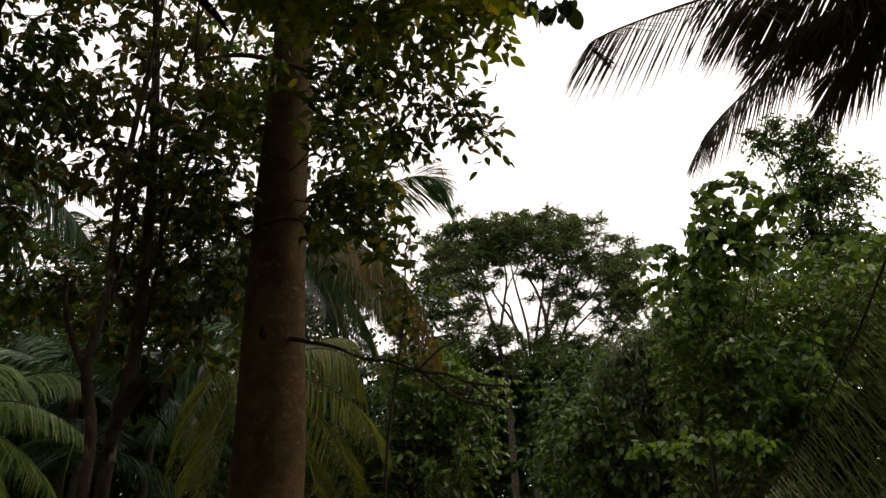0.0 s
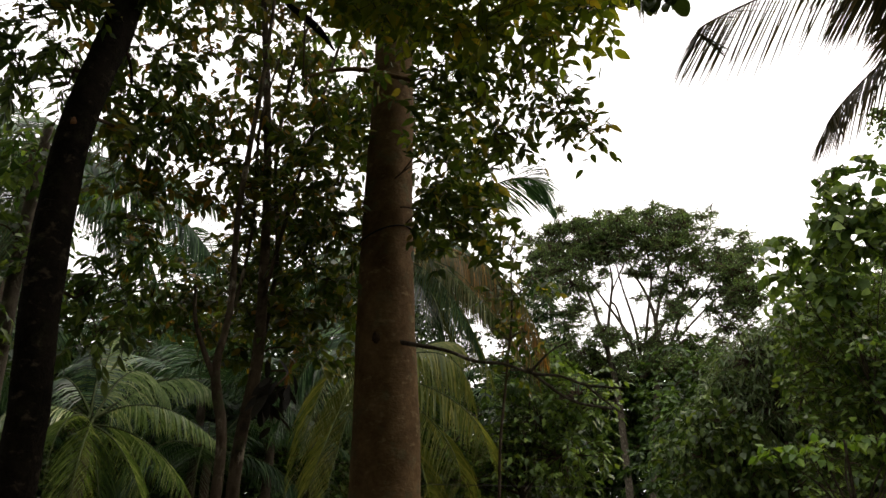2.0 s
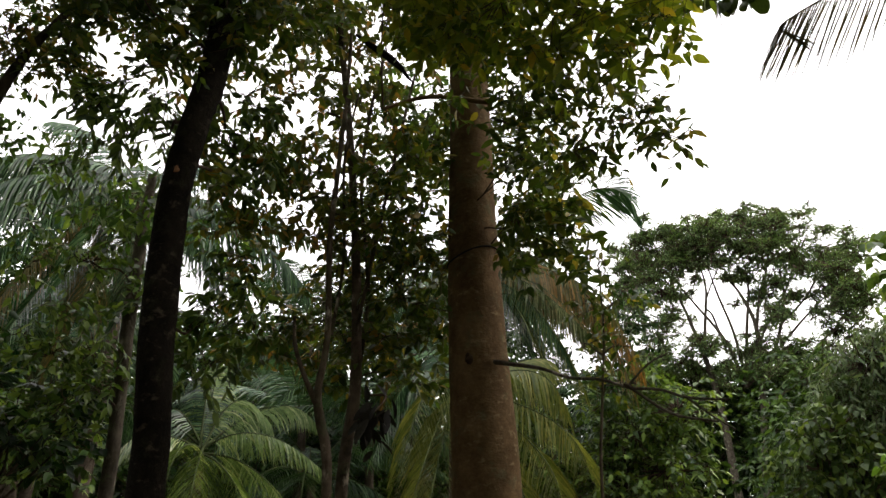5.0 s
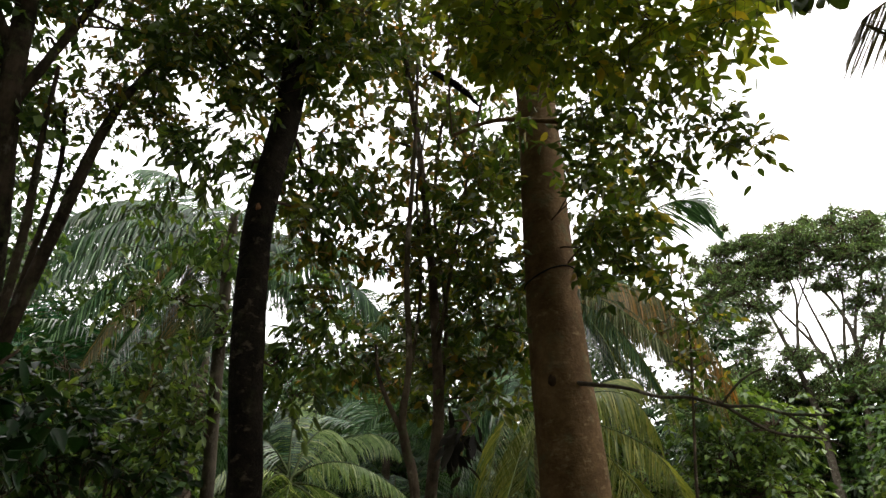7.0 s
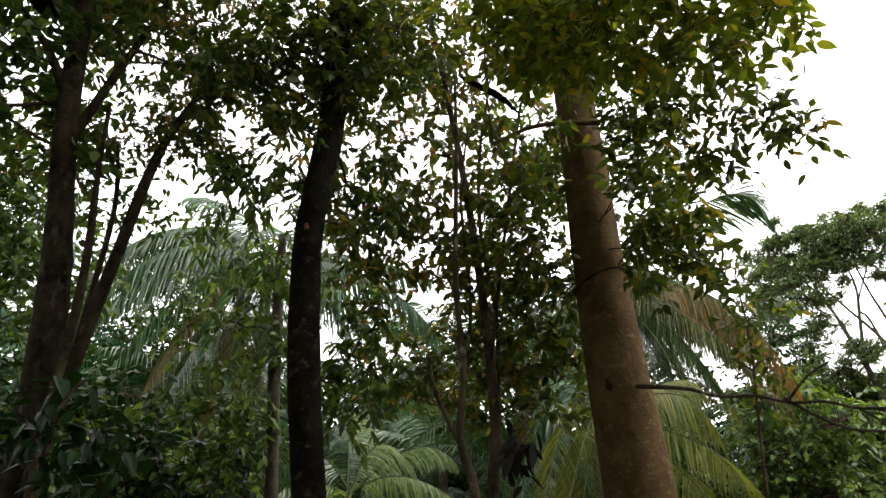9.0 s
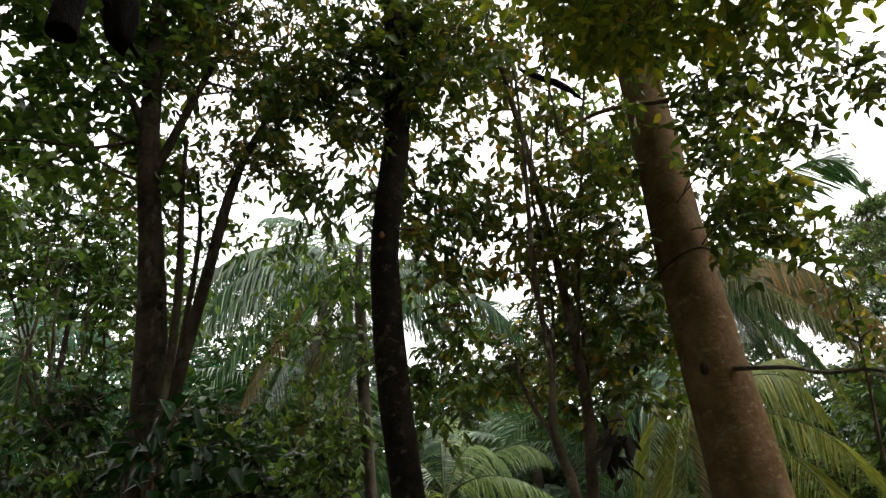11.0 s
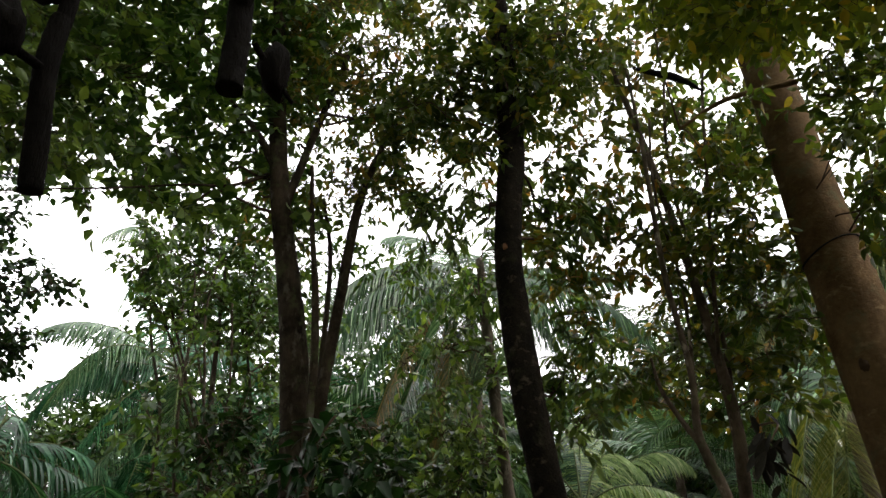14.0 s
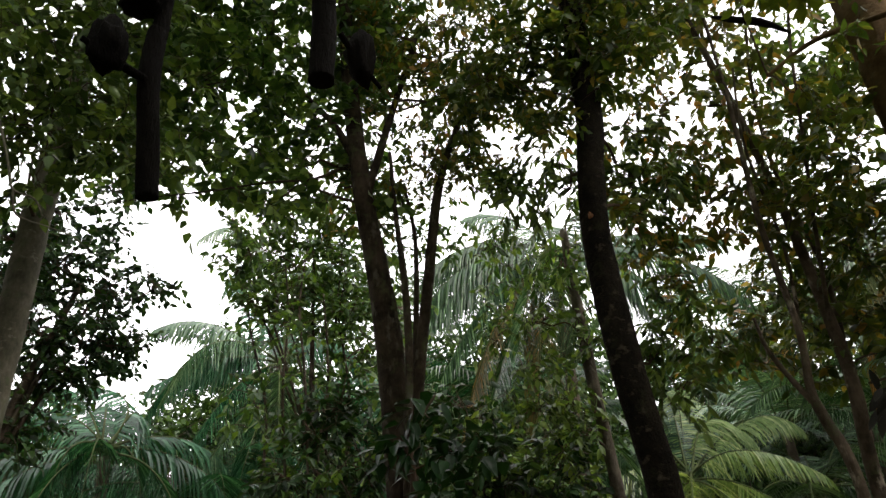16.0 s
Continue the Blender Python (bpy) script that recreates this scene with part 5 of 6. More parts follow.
tree("rain_tree", "wide umbrella-crowned tree with feathery layered foliage", [ground_line(UMB_TRUNK), limb_line(UMB_L2), ground_line(UMB_L3), limb_line(UMB_L4), limb_line(UMB_L5), limb_line(UMB_L6), limb_line(UMB_L7), limb_line(UMB_L8)] + [limb_line(q) for q in UMB_FAN], BARK_GREY,
     [(strewn(UMB_LOW + UMB_GAP, 3, 3.0), LEAF_UMB, dict(leaf=0.23, wide=0.4, kind="plain", cover=1.2, twig=1.1, count=14, flat=0.3, droop=0.12, holes=0.3)),
      (strewn(UMB_SIDE, 3, 3.0), LEAF_UMB, dict(leaf=0.23, wide=0.4, kind="plain", cover=1.25, twig=1.1, count=14, flat=0.3, droop=0.12, holes=0.3)),
      (strewn(UMB_BASE, 3, 3.0), LEAF_UMB, dict(leaf=0.23, wide=0.4, kind="plain", cover=1.25, twig=1.1, count=14, flat=0.3, droop=0.12, holes=0.3)),
      (strewn(UMB, 4, 3.0), LEAF_UMB, dict(leaf=0.23, wide=0.4, kind="plain", cover=1.25, twig=1.1, count=14, flat=0.3, droop=0.12, holes=0.3))], TWIG, 0.05,
     canopies=[(LEAF_UMB, dict(bearing=(2.5, 12.2), rise=(21.3, 23.3), away=(57, 63), count=560, leaf=0.23, wide=0.4, kind="plain", twig=1.2, per=14, grain=0.12, keep=-0.1)),
               (LEAF_UMB, dict(bearing=(-0.5, 13.6), rise=(19.7, 22.0), away=(57, 63), count=420, leaf=0.23, wide=0.4, kind="plain", twig=1.2, per=14, grain=0.12, keep=0.0)),
               (LEAF_UMB, dict(bearing=(-1.2, 3.5), rise=(14.5, 20.2), away=(57, 63), count=300, leaf=0.23, wide=0.4, kind="plain", twig=1.2, per=14, grain=0.12, keep=0.0)),
               (LEAF_UMB, dict(bearing=(8.6, 16.6), rise=(12.5, 20.0), away=(57, 63), count=560, leaf=0.23, wide=0.4, kind="plain", twig=1.2, per=14, grain=0.12, keep=0.02))])

# ---- palms ----
G, Fr, Deep, Sh, Gy, Y, D, Old = PALM_GREEN, PALM_FRESH, PALM_DEEP, PALM_SHEEN, PALM_GREY, PALM_YELLOW, PALM_DEAD, PALM_OLD
def aim(spots, looks):
    """Pairs of a frond's middle and tip, each with its material and the hang of its leaflets."""
    return [(spots[2 * k], spots[2 * k + 1], m, h) for k, (m, h) in enumerate(looks)]


palm("tall coconut palm with long drooping grey-green fronds", (-43.24, 24.82, 17), 0.16, [(90, 60, 4.5, 80, G, 0.8), (270, -40, 4.6, 40, G, 1.0)], nuts=5,
     aimed=aim([(-49.84, 26.01, 17.3), (-54.97, 23.66, 17.2), (-50.46, 23.19, 16.4), (-56.35, 18.13, 15.8), (-45.12, 19.75, 15.2), (-46.0, 14.29, 14.2), (-42.48, 21.47, 15.4), (-43.07, 15.04, 14.4), (-38.33, 22.09, 16.2), (-34.59, 14.38, 15.2), (-47.49, 26.33, 17), (-52.48, 25.08, 16.6), (-48.2, 22.67, 16), (-54.43, 14.76, 15), (-45.47, 22.33, 15.2), (-47.46, 17.07, 14), (-46.56, 20.74, 15.4), (-50.29, 12.67, 14.2), (-36.38, 21.67, 16.2), (-31.37, 13.08, 15.4)], [(G, 1.1), (G, 1.1), (Old, 1.0), (G, 1.0), (G, 1.1), (G, 1.1), (G, 1.0), (Sh, 0.8), (G, 1.0), (Sh, 1.1)])
     + aim([(-34.14, 23.06, 16.8), (-28.31, 18.15, 16.4), (-36.37, 24.96, 17.4), (-29.13, 23.22, 17.6), (-46.58, 27.82, 18), (-50.27, 28.37, 18.4), (-40.21, 27.45, 18), (-35.99, 27.28, 18.4), (-45.25, 17.9, 15), (-46.64, 11.22, 14), (-48.59, 19.88, 15.4), (-52.58, 11.0, 14.6), (-50.42, 24.6, 16.6), (-55.91, 19.95, 16)], [(G, 1.0), (G, 1.0), (Sh, 0.7), (G, 0.8), (Old, 1.1), (Old, 1.1), (G, 1.0)]), size=1.4, dense=25, wide=0.036, limp=0.75)
palm("coconut palm with long fronds behind slender stems", (-57.0, 21.5, 24), 0.17,
     [(0, 55, 5.8, 100, G, 0.9), (180, 58, 5.6, 105, G, 0.9), (0, 40, 5.4, 110, G, 1.0), (-10, 15, 5.4, 85, G, 1.0), (15, 60, 5.2, 110, G, 0.8), (180, 40, 5.2, 110, G, 1.0), (190, 15, 5.2, 85, G, 1.0), (240, 0, 4.8, 75, G, 1.0), (300, 0, 4.8, 75, G, 1.0), (120, 60, 4.8, 80, G, 0.8), (60, 60, 4.8, 80, G, 0.8), (270, -25, 4.2, 50, G, 1.0)])
dead_palm = palm("coconut palm with a brown dead frond hanging", (-13.86, 20.26, 21), 0.17, [(150, 55, 5.0, 95, G, 0.8), (60, 60, 4.6, 80, G, 0.8), (240, -25, 4.2, 60, G, 1.0), (300, -25, 4.4, 60, G, 1.0)], nuts=4, foot=(-16.3, 0, 20),
     aimed=aim([(-7.82, 21.18, 20.6), (-2.17, 16.8, 19.8), (-9.36, 19.8, 19.6), (-4.19, 15.04, 18.4), (-5.86, 20.19, 20.2), (-0.58, 13.1, 19.2), (-7.09, 20.7, 20.4), (-0.53, 12.42, 19.4), (-8.37, 19.55, 19.8), (-2.88, 13.17, 18.8), (-9.88, 18.86, 19.4), (-6.16, 13.25, 18.2), (-10.48, 17.93, 19.2), (-8.77, 13.28, 18), (-6.38, 19.74, 20), (-1.2, 10.88, 19.2), (-8.9, 17.92, 19.4), (-5.09, 10.97, 18.4), (-18.33, 19.2, 19.8), (-21.77, 12.14, 18.8), (-17.78, 17.82, 19.4), (-19.86, 11.31, 18.4), (-20.35, 20.05, 20.4), (-24.72, 14.26, 19.6), (-17.38, 20.65, 21), (-21.6, 16.73, 20.4), (-19.19, 16.84, 19.4), (-21.58, 9.46, 18.6), (-9.3, 22.15, 22), (-4.44, 18.75, 22.4)], [(Y, 1.1), (Gy, 1.1), (Old, 1.1), (D, 1.2), (Old, 1.2), (G, 1.1), (Gy, 1.0), (Old, 1.2), (Y, 1.1), (Gy, 1.1), (G, 1.1), (G, 1.1), (G, 1.0), (D, 1.2), (G, 0.9)]), size=1.75, dense=21, wide=0.036, limp=0.8)
frond(dead_palm, bow(spot(*(-13.86, 20.26, 21)), *[spot(*q) for q in ((-3.76, 26.88, 19.97), (0.48, 24.73, 19.46))], 20), G, RIB, 110, 1.9, 0.042, 0.2, 0.03, 0.03, 0.1, drop=0.35, lead=0.3, roll=25)
palm("short young coconut palm with yellowing fronds", (-15.75, 10.96, 16.5), 0.15, [(80, 60, 3.6, 70, G, 0.6), (130, 60, 3.6, 80, G, 0.6)],
     aimed=aim([(-18.24, 10.9, 15.5), (-20.63, 2.2, 14.5), (-17.42, 7.8, 15.1), (-19.4, 1.8, 13.9), (-16.92, 6.5, 14.9), (-17.99, 1.41, 13.7), (-19.23, 12.23, 16.2), (-22.27, 5.95, 15.7), (-9.52, 12.6, 15.9), (-6.59, 8.98, 15.5), (-8.43, 8.99, 15.5), (-5.21, 4.51, 14.5), (-9.53, 6.79, 15.1), (-7.6, 2.12, 14.1), (-10.45, 13.29, 17.0), (-7.59, 13.27, 17.1), (-11.46, 5.26, 14.9), (-10.16, 1.49, 13.9), (-17.61, 13.19, 17.3), (-19.94, 12.66, 17.5)], [(Y, 0.5), (Y, 0.45), (Y, 0.4), (G, 0.6), (Y, 0.8), (Y, 0.5), (Y, 0.45), (Y, 0.6), (Y, 0.4), (G, 0.6)]), size=1.25, dense=22, wide=0.04)
palm("short young coconut palm with bright green arching fronds", (-35.55, 5.77, 18), 0.16, [(90, 70, 3.6, 60, G, 0.6)], nuts=5,
     aimed=aim([(-37.21, 5.68, 17), (-37.72, 1.3, 16), (-31.46, 7.3, 17.4), (-26.53, 4.9, 16.8), (-31.96, 4.88, 16.8), (-28.35, 1.47, 15.6), (-33.6, 4.53, 16.6), (-31.36, 1.03, 15.4), (-33.24, 9.72, 18.6), (-30.4, 7.69, 18.8), (-37.92, 8.74, 18.5), (-38.56, 5.29, 18.5), (-35.28, 9.57, 18.8), (-35.06, 12.13, 19.2), (-30.45, 9.39, 19.0), (-27.07, 8.28, 19.2), (-35.76, 3.85, 16.4), (-35.88, 0.39, 15.2), (-39.66, 6.8, 18), (-41.71, 4.35, 18), (-39.62, 8.6, 19), (-41.76, 8.21, 19.4), (-34.67, 3.1, 16.4), (-33.76, -0.33, 15.4)], [(Fr, 0.5), (Fr, 0.55), (Fr, 0.5), (Fr, 0.5), (Fr, 0.6), (G, 0.7), (Fr, 0.6), (Fr, 0.7), (Fr, 0.5), (Fr, 0.6), (G, 0.6), (G, 0.5)]), size=1.05, dense=21, wide=0.033)
palm("coconut palm with a fan of long green fronds", (-67.27, 16.89, 20), 0.17, [(90, 50, 4.8, 80, G, 0.8), (270, -30, 4.4, 45, G, 1.0)], nuts=4,
     aimed=aim([(-72.83, 19.81, 19.5), (-77.51, 19.14, 19), (-72.62, 18.49, 18.8), (-76.28, 13.7, 17.8), (-70.52, 15.41, 18.4), (-74.01, 10.82, 17.2), (-69.83, 13.4, 18), (-73.27, 8.57, 16.8), (-68.93, 12.62, 17.8), (-70.35, 7.48, 16.6), (-67.67, 12.26, 17.8), (-67.64, 7.1, 16.6), (-63.7, 14.48, 18.4), (-59.87, 9.05, 17.4), (-65.21, 12.33, 17.8), (-63.07, 7.07, 16.8), (-64.06, 18.81, 20.2), (-59.75, 15.88, 20.2), (-69.18, 21.05, 21), (-71.7, 23.37, 21.4), (-66.51, 20.85, 21), (-64.95, 23.2, 21.4), (-73.89, 16.79, 19.2), (-77.42, 12.16, 18.6), (-71.58, 17.42, 20.2), (-77.23, 14.87, 20)], [(Sh, 1.0), (Sh, 0.8), (Deep, 1.0), (Sh, 0.8), (Deep, 0.9), (Deep, 0.9), (Deep, 0.9), (Deep, 0.9), (Deep, 1.0), (Deep, 0.8), (Deep, 0.8), (Deep, 1.0), (Deep, 1.0)]), size=1.25, dense=24, wide=0.036, limp=0.75)
palm("tall coconut palm behind a young leafy tree", (-67.7, 24.4, 27), 0.17,
     [(-10, 10, 4.8, 85, G, 1.0), (270, -20, 4.4, 50, G, 1.0), (320, -10, 4.6, 60, G, 1.0)],
     aimed=aim([(-71.1, 27.5, 27.11), (-74.5, 26.4, 27.12), (-70.6, 24.7, 27.11), (-72.3, 21.5, 26.61), (-64.3, 27.2, 27.07), (-60.2, 24.9, 27.05)], [(Sh, 0.9), (G, 1.0), (G, 0.9)]))
palm("low coconut palm with broad green fronds", (-79.8, 10.2, 17), 0.16,
     [(150, 55, 3.8, 120, Deep, 0.8), (185, 10, 4.0, 90, Deep, 0.8), (198, -10, 3.8, 60, Deep, 0.9), (10, 25, 3.8, 110, Deep, 0.8), (-15, 0, 3.8, 80, Deep, 0.9), (240, -15, 3.4, 60, Deep, 0.8), (300, -10, 3.4, 60, Deep, 0.8), (90, 60, 3.6, 80, Deep, 0.7)],
     aimed=aim([(-81.6, 13.5, 17.66), (-83.4, 14.5, 18.16), (-78.8, 13.8, 18.14), (-81.7, 14.7, 19.16), (-78.1, 13.0, 17.14), (-77.4, 9.8, 16.64), (-82.0, 10.6, 16.16), (-83.0, 6.8, 15.66), (-80.6, 10.8, 16.15), (-81.1, 6.4, 15.15), (-78.2, 10.2, 16.64), (-77.0, 6.4, 16.14)], [(Deep, 0.8), (Deep, 0.8), (Deep, 0.8), (Deep, 0.8), (Deep, 0.8), (Deep, 0.8)]))
SMALL = ((-50.5, 12.5, 20, Deep), (-47.5, 10.0, 18, G), (-54.5, 11.0, 19, Deep), (-28.0, 16.5, 25, G), (-33.5, 13.0, 27, Sh), (-52.0, 14.0, 27, Deep), (-19.0, 14.0, 24, G), (-28.0, 8.5, 21, Sh), (-48.0, 9.0, 19, G), (-46.5, 5.5, 19, G), (-27.0, 4.0, 20, G), (-22.5, 8.0, 21, G), (-52.5, 6.5, 19, Deep), (-31.0, 11.0, 25, Sh), (-72.5, 6.0, 18, Deep), (-86.0, 8.0, 20, Deep), (-60.0, 7.0, 20, Deep), (-2.5, 7.5, 27, G))
for b, e, a, mat in SMALL:
    palm("small coconut palm with arching fronds in the undergrowth", (b, e, a), 0.14, [], spare=13, leaf_mat=mat, spare_len=3.8, size=1.1, dense=15, wide=0.031)


near_palm = thing("coconut_palm", (*spot(48, 0, 4.9)[:2], 0), "leaning coconut palm whose dark fronds reach overhead", "palm tree", "coconut palms")
hub8 = spot(46, 37, 4.7)
part("trunk", tube([(*spot(48, 0, 4.9)[:2], -0.1, 0.22), (*(spot(47.5, 10, 4.9)), 0.17), (*hub8, 0.14)], 16, 10, 0.05), BARK_PALM, near_palm, smooth=True)
to_right = np.array((math.cos(radians(33)), -math.sin(radians(33)), 0.0))
for mid, tip, pairs, size, width, drop, sweep, lead, cross in (
        ((36.3, 37.3, 4.00), (29.0, 36.0, 3.70), 95, 0.7, 0.011, 0.9, 0.2, -0.2, 0.6), ((38.5, 33.4, 4.40), (32.4, 28.5, 4.40), 110, 0.6, 0.011, 0.9, 0.0, 0.2, 0.1),
        ((36.1, 38.0, 4.10), (26.0, 38.6, 3.70), 85, 0.7, 0.011, 0.9, 0.2, -0.3, 0.7), ((39.8, 35.3, 4.20), (32.1, 34.4, 4.10), 95, 0.7, 0.011, 0.9, 0.1, 0.0, 0.4),
        ((21.59, 38.09, 4.0), (14.54, 36.51, 3.75), 85, 0.6, 0.011, 0.95, 0.1, -0.35, 0.7), ((29.02, 31.76, 4.5), (22.64, 27.06, 4.3), 115, 0.5, 0.0095, 0.85, 0.1, 0.2, 0.05),
        ((31.2, 37.12, 4.3), (26.87, 36.35, 4.1), 90, 0.6, 0.011, 0.9, 0.1, -0.3, 0.7), ((33.9, 34.27, 4.4), (29.52, 34.0, 4.2), 110, 0.55, 0.011, 0.9, 0.1, 0.1, 0.3),
        ((38.08, 35.35, 4.5), (33.45, 34.55, 4.3), 100, 0.6, 0.011, 0.9, 0.1, 0.0, 0.35), ((37.99, 32.25, 4.6), (33.78, 30.79, 4.5), 100, 0.6, 0.011, 0.9, 0.1, 0.0, 0.35),
        ((33.1, 14.7, 5.00), (22.4, 0.0, 4.70), 100, 1.4, 0.009, 0.9, 1.5, 0.3, 0.0)):
    frond(near_palm, bow(hub8, spot(*mid), spot(*tip)), PALM_GREY if size > 1 else PALM_NEAR, RIB_DARK, pairs, size, width, 0.05, 0.013, 0.05, 0.1, segs=3, drop=drop, lead=lead, sweep=to_right * sweep, cross=cross)

# ---- far woods ----
def woodland(name, label, first, last, step, rise, away, size, leaf, cover, mat):
    rows, b = [], first
    while b < last:
        for lo in np.arange(rise[0], rise[1], size[0] * 40 / away[0]):
            rows.append((b + RNG.uniform(-1, 1) * step, lo + RNG.uniform(-1, 2), RNG.uniform(*away), RNG.uniform(*size)))
        b += step
    lf, tw = foliage(rows, leaf=leaf, wide=0.5, kind="plain", cover=cover, twig=leaf * 3, count=10, flat=0.9)
    ob = new(name, mesh_of(name, lf[0], lf[1], mat))
    tagged(ob, label, "woodland", "", "stuff")


woodland("woodland", "distant dark green woodland behind the palms", -106, -1, 3.0, (0.5, 9.0), (34, 46), (2.0, 3.4), 0.46, 1.0, LEAF_FAR)
woodland("woodland", "distant dark green woodland across the clearing", 11, 46, 3.0, (0.5, 9.0), (34, 46), (2.0, 3.4), 0.46, 1.0, LEAF_FAR)
woodland("woodland", "distant dark green woodland under a wide tree", -6, 22, 2.2, (0.0, 8.0), (68, 78), (3.0, 4.5), 0.75, 0.8, LEAF_FAR)
woodland("thicket", "dim green undergrowth between the trunks", -104, -18, 3.4, (0.5, 12.0), (25, 31), (1.4, 2.2), 0.32, 0.6, LEAF_FAR)

lf, tw = canopy((-54, -9), (4, 19.5), (27, 31), 2300, leaf=0.3, wide=0.5, kind="plain", twig=1.0, per=12, grain=0.22, keep=-0.2, hollows=HOLLOWS)
grove = new("grove", mesh_of("grove", lf[0], lf[1], LEAF_FAR))
tagged(grove, "shady green grove behind the palms", "woodland", "", "stuff")

lf, tw = canopy((-98, -52), (1, 15.5), (23, 28), 1250, leaf=0.3, wide=0.5, kind="plain", twig=1.0, per=12, grain=0.22, keep=-0.25)
grove_dark = new("grove", mesh_of("grove", lf[0], lf[1], LEAF_FAR))
tagged(grove_dark, "dense dark green grove behind low palms", "woodland", "", "stuff")

lf, tw = canopy((-74, -44), (3, 20), (25, 31), 1700, leaf=0.3, wide=0.5, kind="plain", twig=1.0, per=12, grain=0.25, keep=-0.3)
grove_young = new("grove", mesh_of("grove", lf[0], lf[1], LEAF_FAR))
tagged(grove_young, "dim green grove behind slender young stems", "woodland", "", "stuff")

# ---- unseen trees added behind the standing point, to cut the light from there ----
for k, (b, e, a) in enumerate(((75, 30, 9), (120, 32, 8), (165, 34, 8.5), (205, 33, 8), (240, 30, 9))):
    root = thing("broadleaf_tree", (*spot(b, 0, a)[:2], 0), "unseen tree added behind the standing point to block light", "tree", "trees behind")
    part("trunk", tube([(*spot(b, 0, a)[:2], -0.1, 0.22), (*spot(b, 20, a), 0.17), (*spot(b + 1, 45, a), 0.1)], 14, 8, 0.04, seed=k), BARK_BROWN, root, smooth=True)
    lf, tw = canopy((b - 26, b + 26), (2, 82), (7.5, 10.5), 2400, leaf=0.36, wide=0.6, kind="plain", twig=0.6, grain=0.4, keep=-0.1)
    part("crown", lf, LEAF_GREEN, root, kind="stuff")

# unseen leaf layers added above the view, to shade the trunks and palms
for mat, root, sector, num in ((LEAF_GREEN, pale_tree, (-112, -76), 260), (LEAF_GREEN, forked_tree, (-76, -48), 220), (LEAF_OLIVE, dark_tree, (-44, -16), 90)):
    lf, tw = canopy(sector, (47, 74), (7.0, 17.0), num, leaf=0.42, wide=0.6, kind="plain", twig=1.0, per=10, grain=0.25, keep=-0.2)
    part("twig_spray", tw, TWIG, root, kind="stuff")
    part("crown", lf, mat, root, kind="stuff")
for mat, root, sector, num in ((LEAF_GREEN, pale_tree, (-120, -70), 420), (LEAF_GREEN, forked_tree, (-75, -40), 420), (LEAF_OLIVE, dark_tree, (-45, -24), 240)):
    lf, tw = canopy(sector, (53, 82), (2.5, 6.5), num, leaf=0.2, wide=0.5, kind="mid", twig=0.5, grain=0.5, keep=-0.15)
    part("twig_spray", tw, TWIG, root, kind="stuff")
    part("crown", lf, mat, root, kind="stuff")

# ---- cut limbs and growths overhead ----
LOGA = [(-75.9, 54.0, 1.3, 0.0276), (-75.95, 42.1, 1.3, 0.0285), (-76.05, 39.2, 1.3, 0.0285), (-76.2, 36.5, 1.3, 0.0285)]
LOGB = [(-87.6, 55.0, 1.66, 0.0222), (-88.2, 39.6, 1.66, 0.02), (-88.5, 37.6, 1.66, 0.0252), (-88.6, 34.1, 1.66, 0.0266), (-87.9, 30.0, 1.68, 0.0266), (-87.3, 25.9, 1.7, 0.0266)]
log_a = limb_line(LOGA)
start_a = limb_line(T3_TRUNK)[-1]
over_a = np.array([(*start_a[:3], 0.09), (*(start_a[:3] * 0.5 + log_a[0][:3] * 0.5 + (0, 0, 0.5)), 0.06), *log_a])
part("cut_limb", tube(over_a, 24, 14, 0.035, seed=5), WOOD_DARK, forked_tree, "near-black cut-off limb hanging down", smooth=True)
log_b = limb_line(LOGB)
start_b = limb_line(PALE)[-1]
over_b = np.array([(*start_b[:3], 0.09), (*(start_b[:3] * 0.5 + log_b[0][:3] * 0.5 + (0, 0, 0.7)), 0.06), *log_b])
part("cut_limb", tube(over_b, 24, 14, 0.035, seed=8), WOOD_DARK, pale_tree, "near-black cut-off limb hanging down", smooth=True)
part("side_twig", tube(limb_line([(-88.6, 34.1, 1.65, 0.012), (-91.4, 34.7, 1.62, 0.011), (-94.5, 35.4, 1.60, 0.007)]), 8, 5, 0.08), WOOD_DARK, pale_tree, smooth=True)
part("side_twig", tube(limb_line([(-74.05, 40.6, 1.33, 0.007), (-72.04, 38.95, 1.36, 0.008), (-69.55, 36.89, 1.38, 0.005)]), 8, 5, 0.08), WOOD_DARK, forked_tree, smooth=True)


def lump(centre, size, stretch, seed):
    """A rough dark growth."""
    bm = bmesh.new()
    bmesh.ops.create_icosphere(bm, subdivisions=3, radius=1.0)
    v = np.array([p.co[:] for p in bm.verts])
    f = np.array([[q.index for q in t.verts] for t in bm.faces])
    bm.free()
    r = np.array([1 + 0.35 * noise.fractal(Vector(p * 1.6 + seed), 0.7, 2.0, 4) for p in v])
    return v * r[:, None] * np.array(stretch) * size + centre, f


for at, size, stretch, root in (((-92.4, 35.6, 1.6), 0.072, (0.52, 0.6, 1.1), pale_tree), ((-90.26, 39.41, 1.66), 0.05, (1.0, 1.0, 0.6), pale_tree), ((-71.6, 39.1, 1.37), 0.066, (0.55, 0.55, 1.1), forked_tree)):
    part("growth", lump(spot(*at), size, stretch, int(size * 1000)), WOOD_DARK, root, "dark rough growth clinging to a twig", smooth=True)

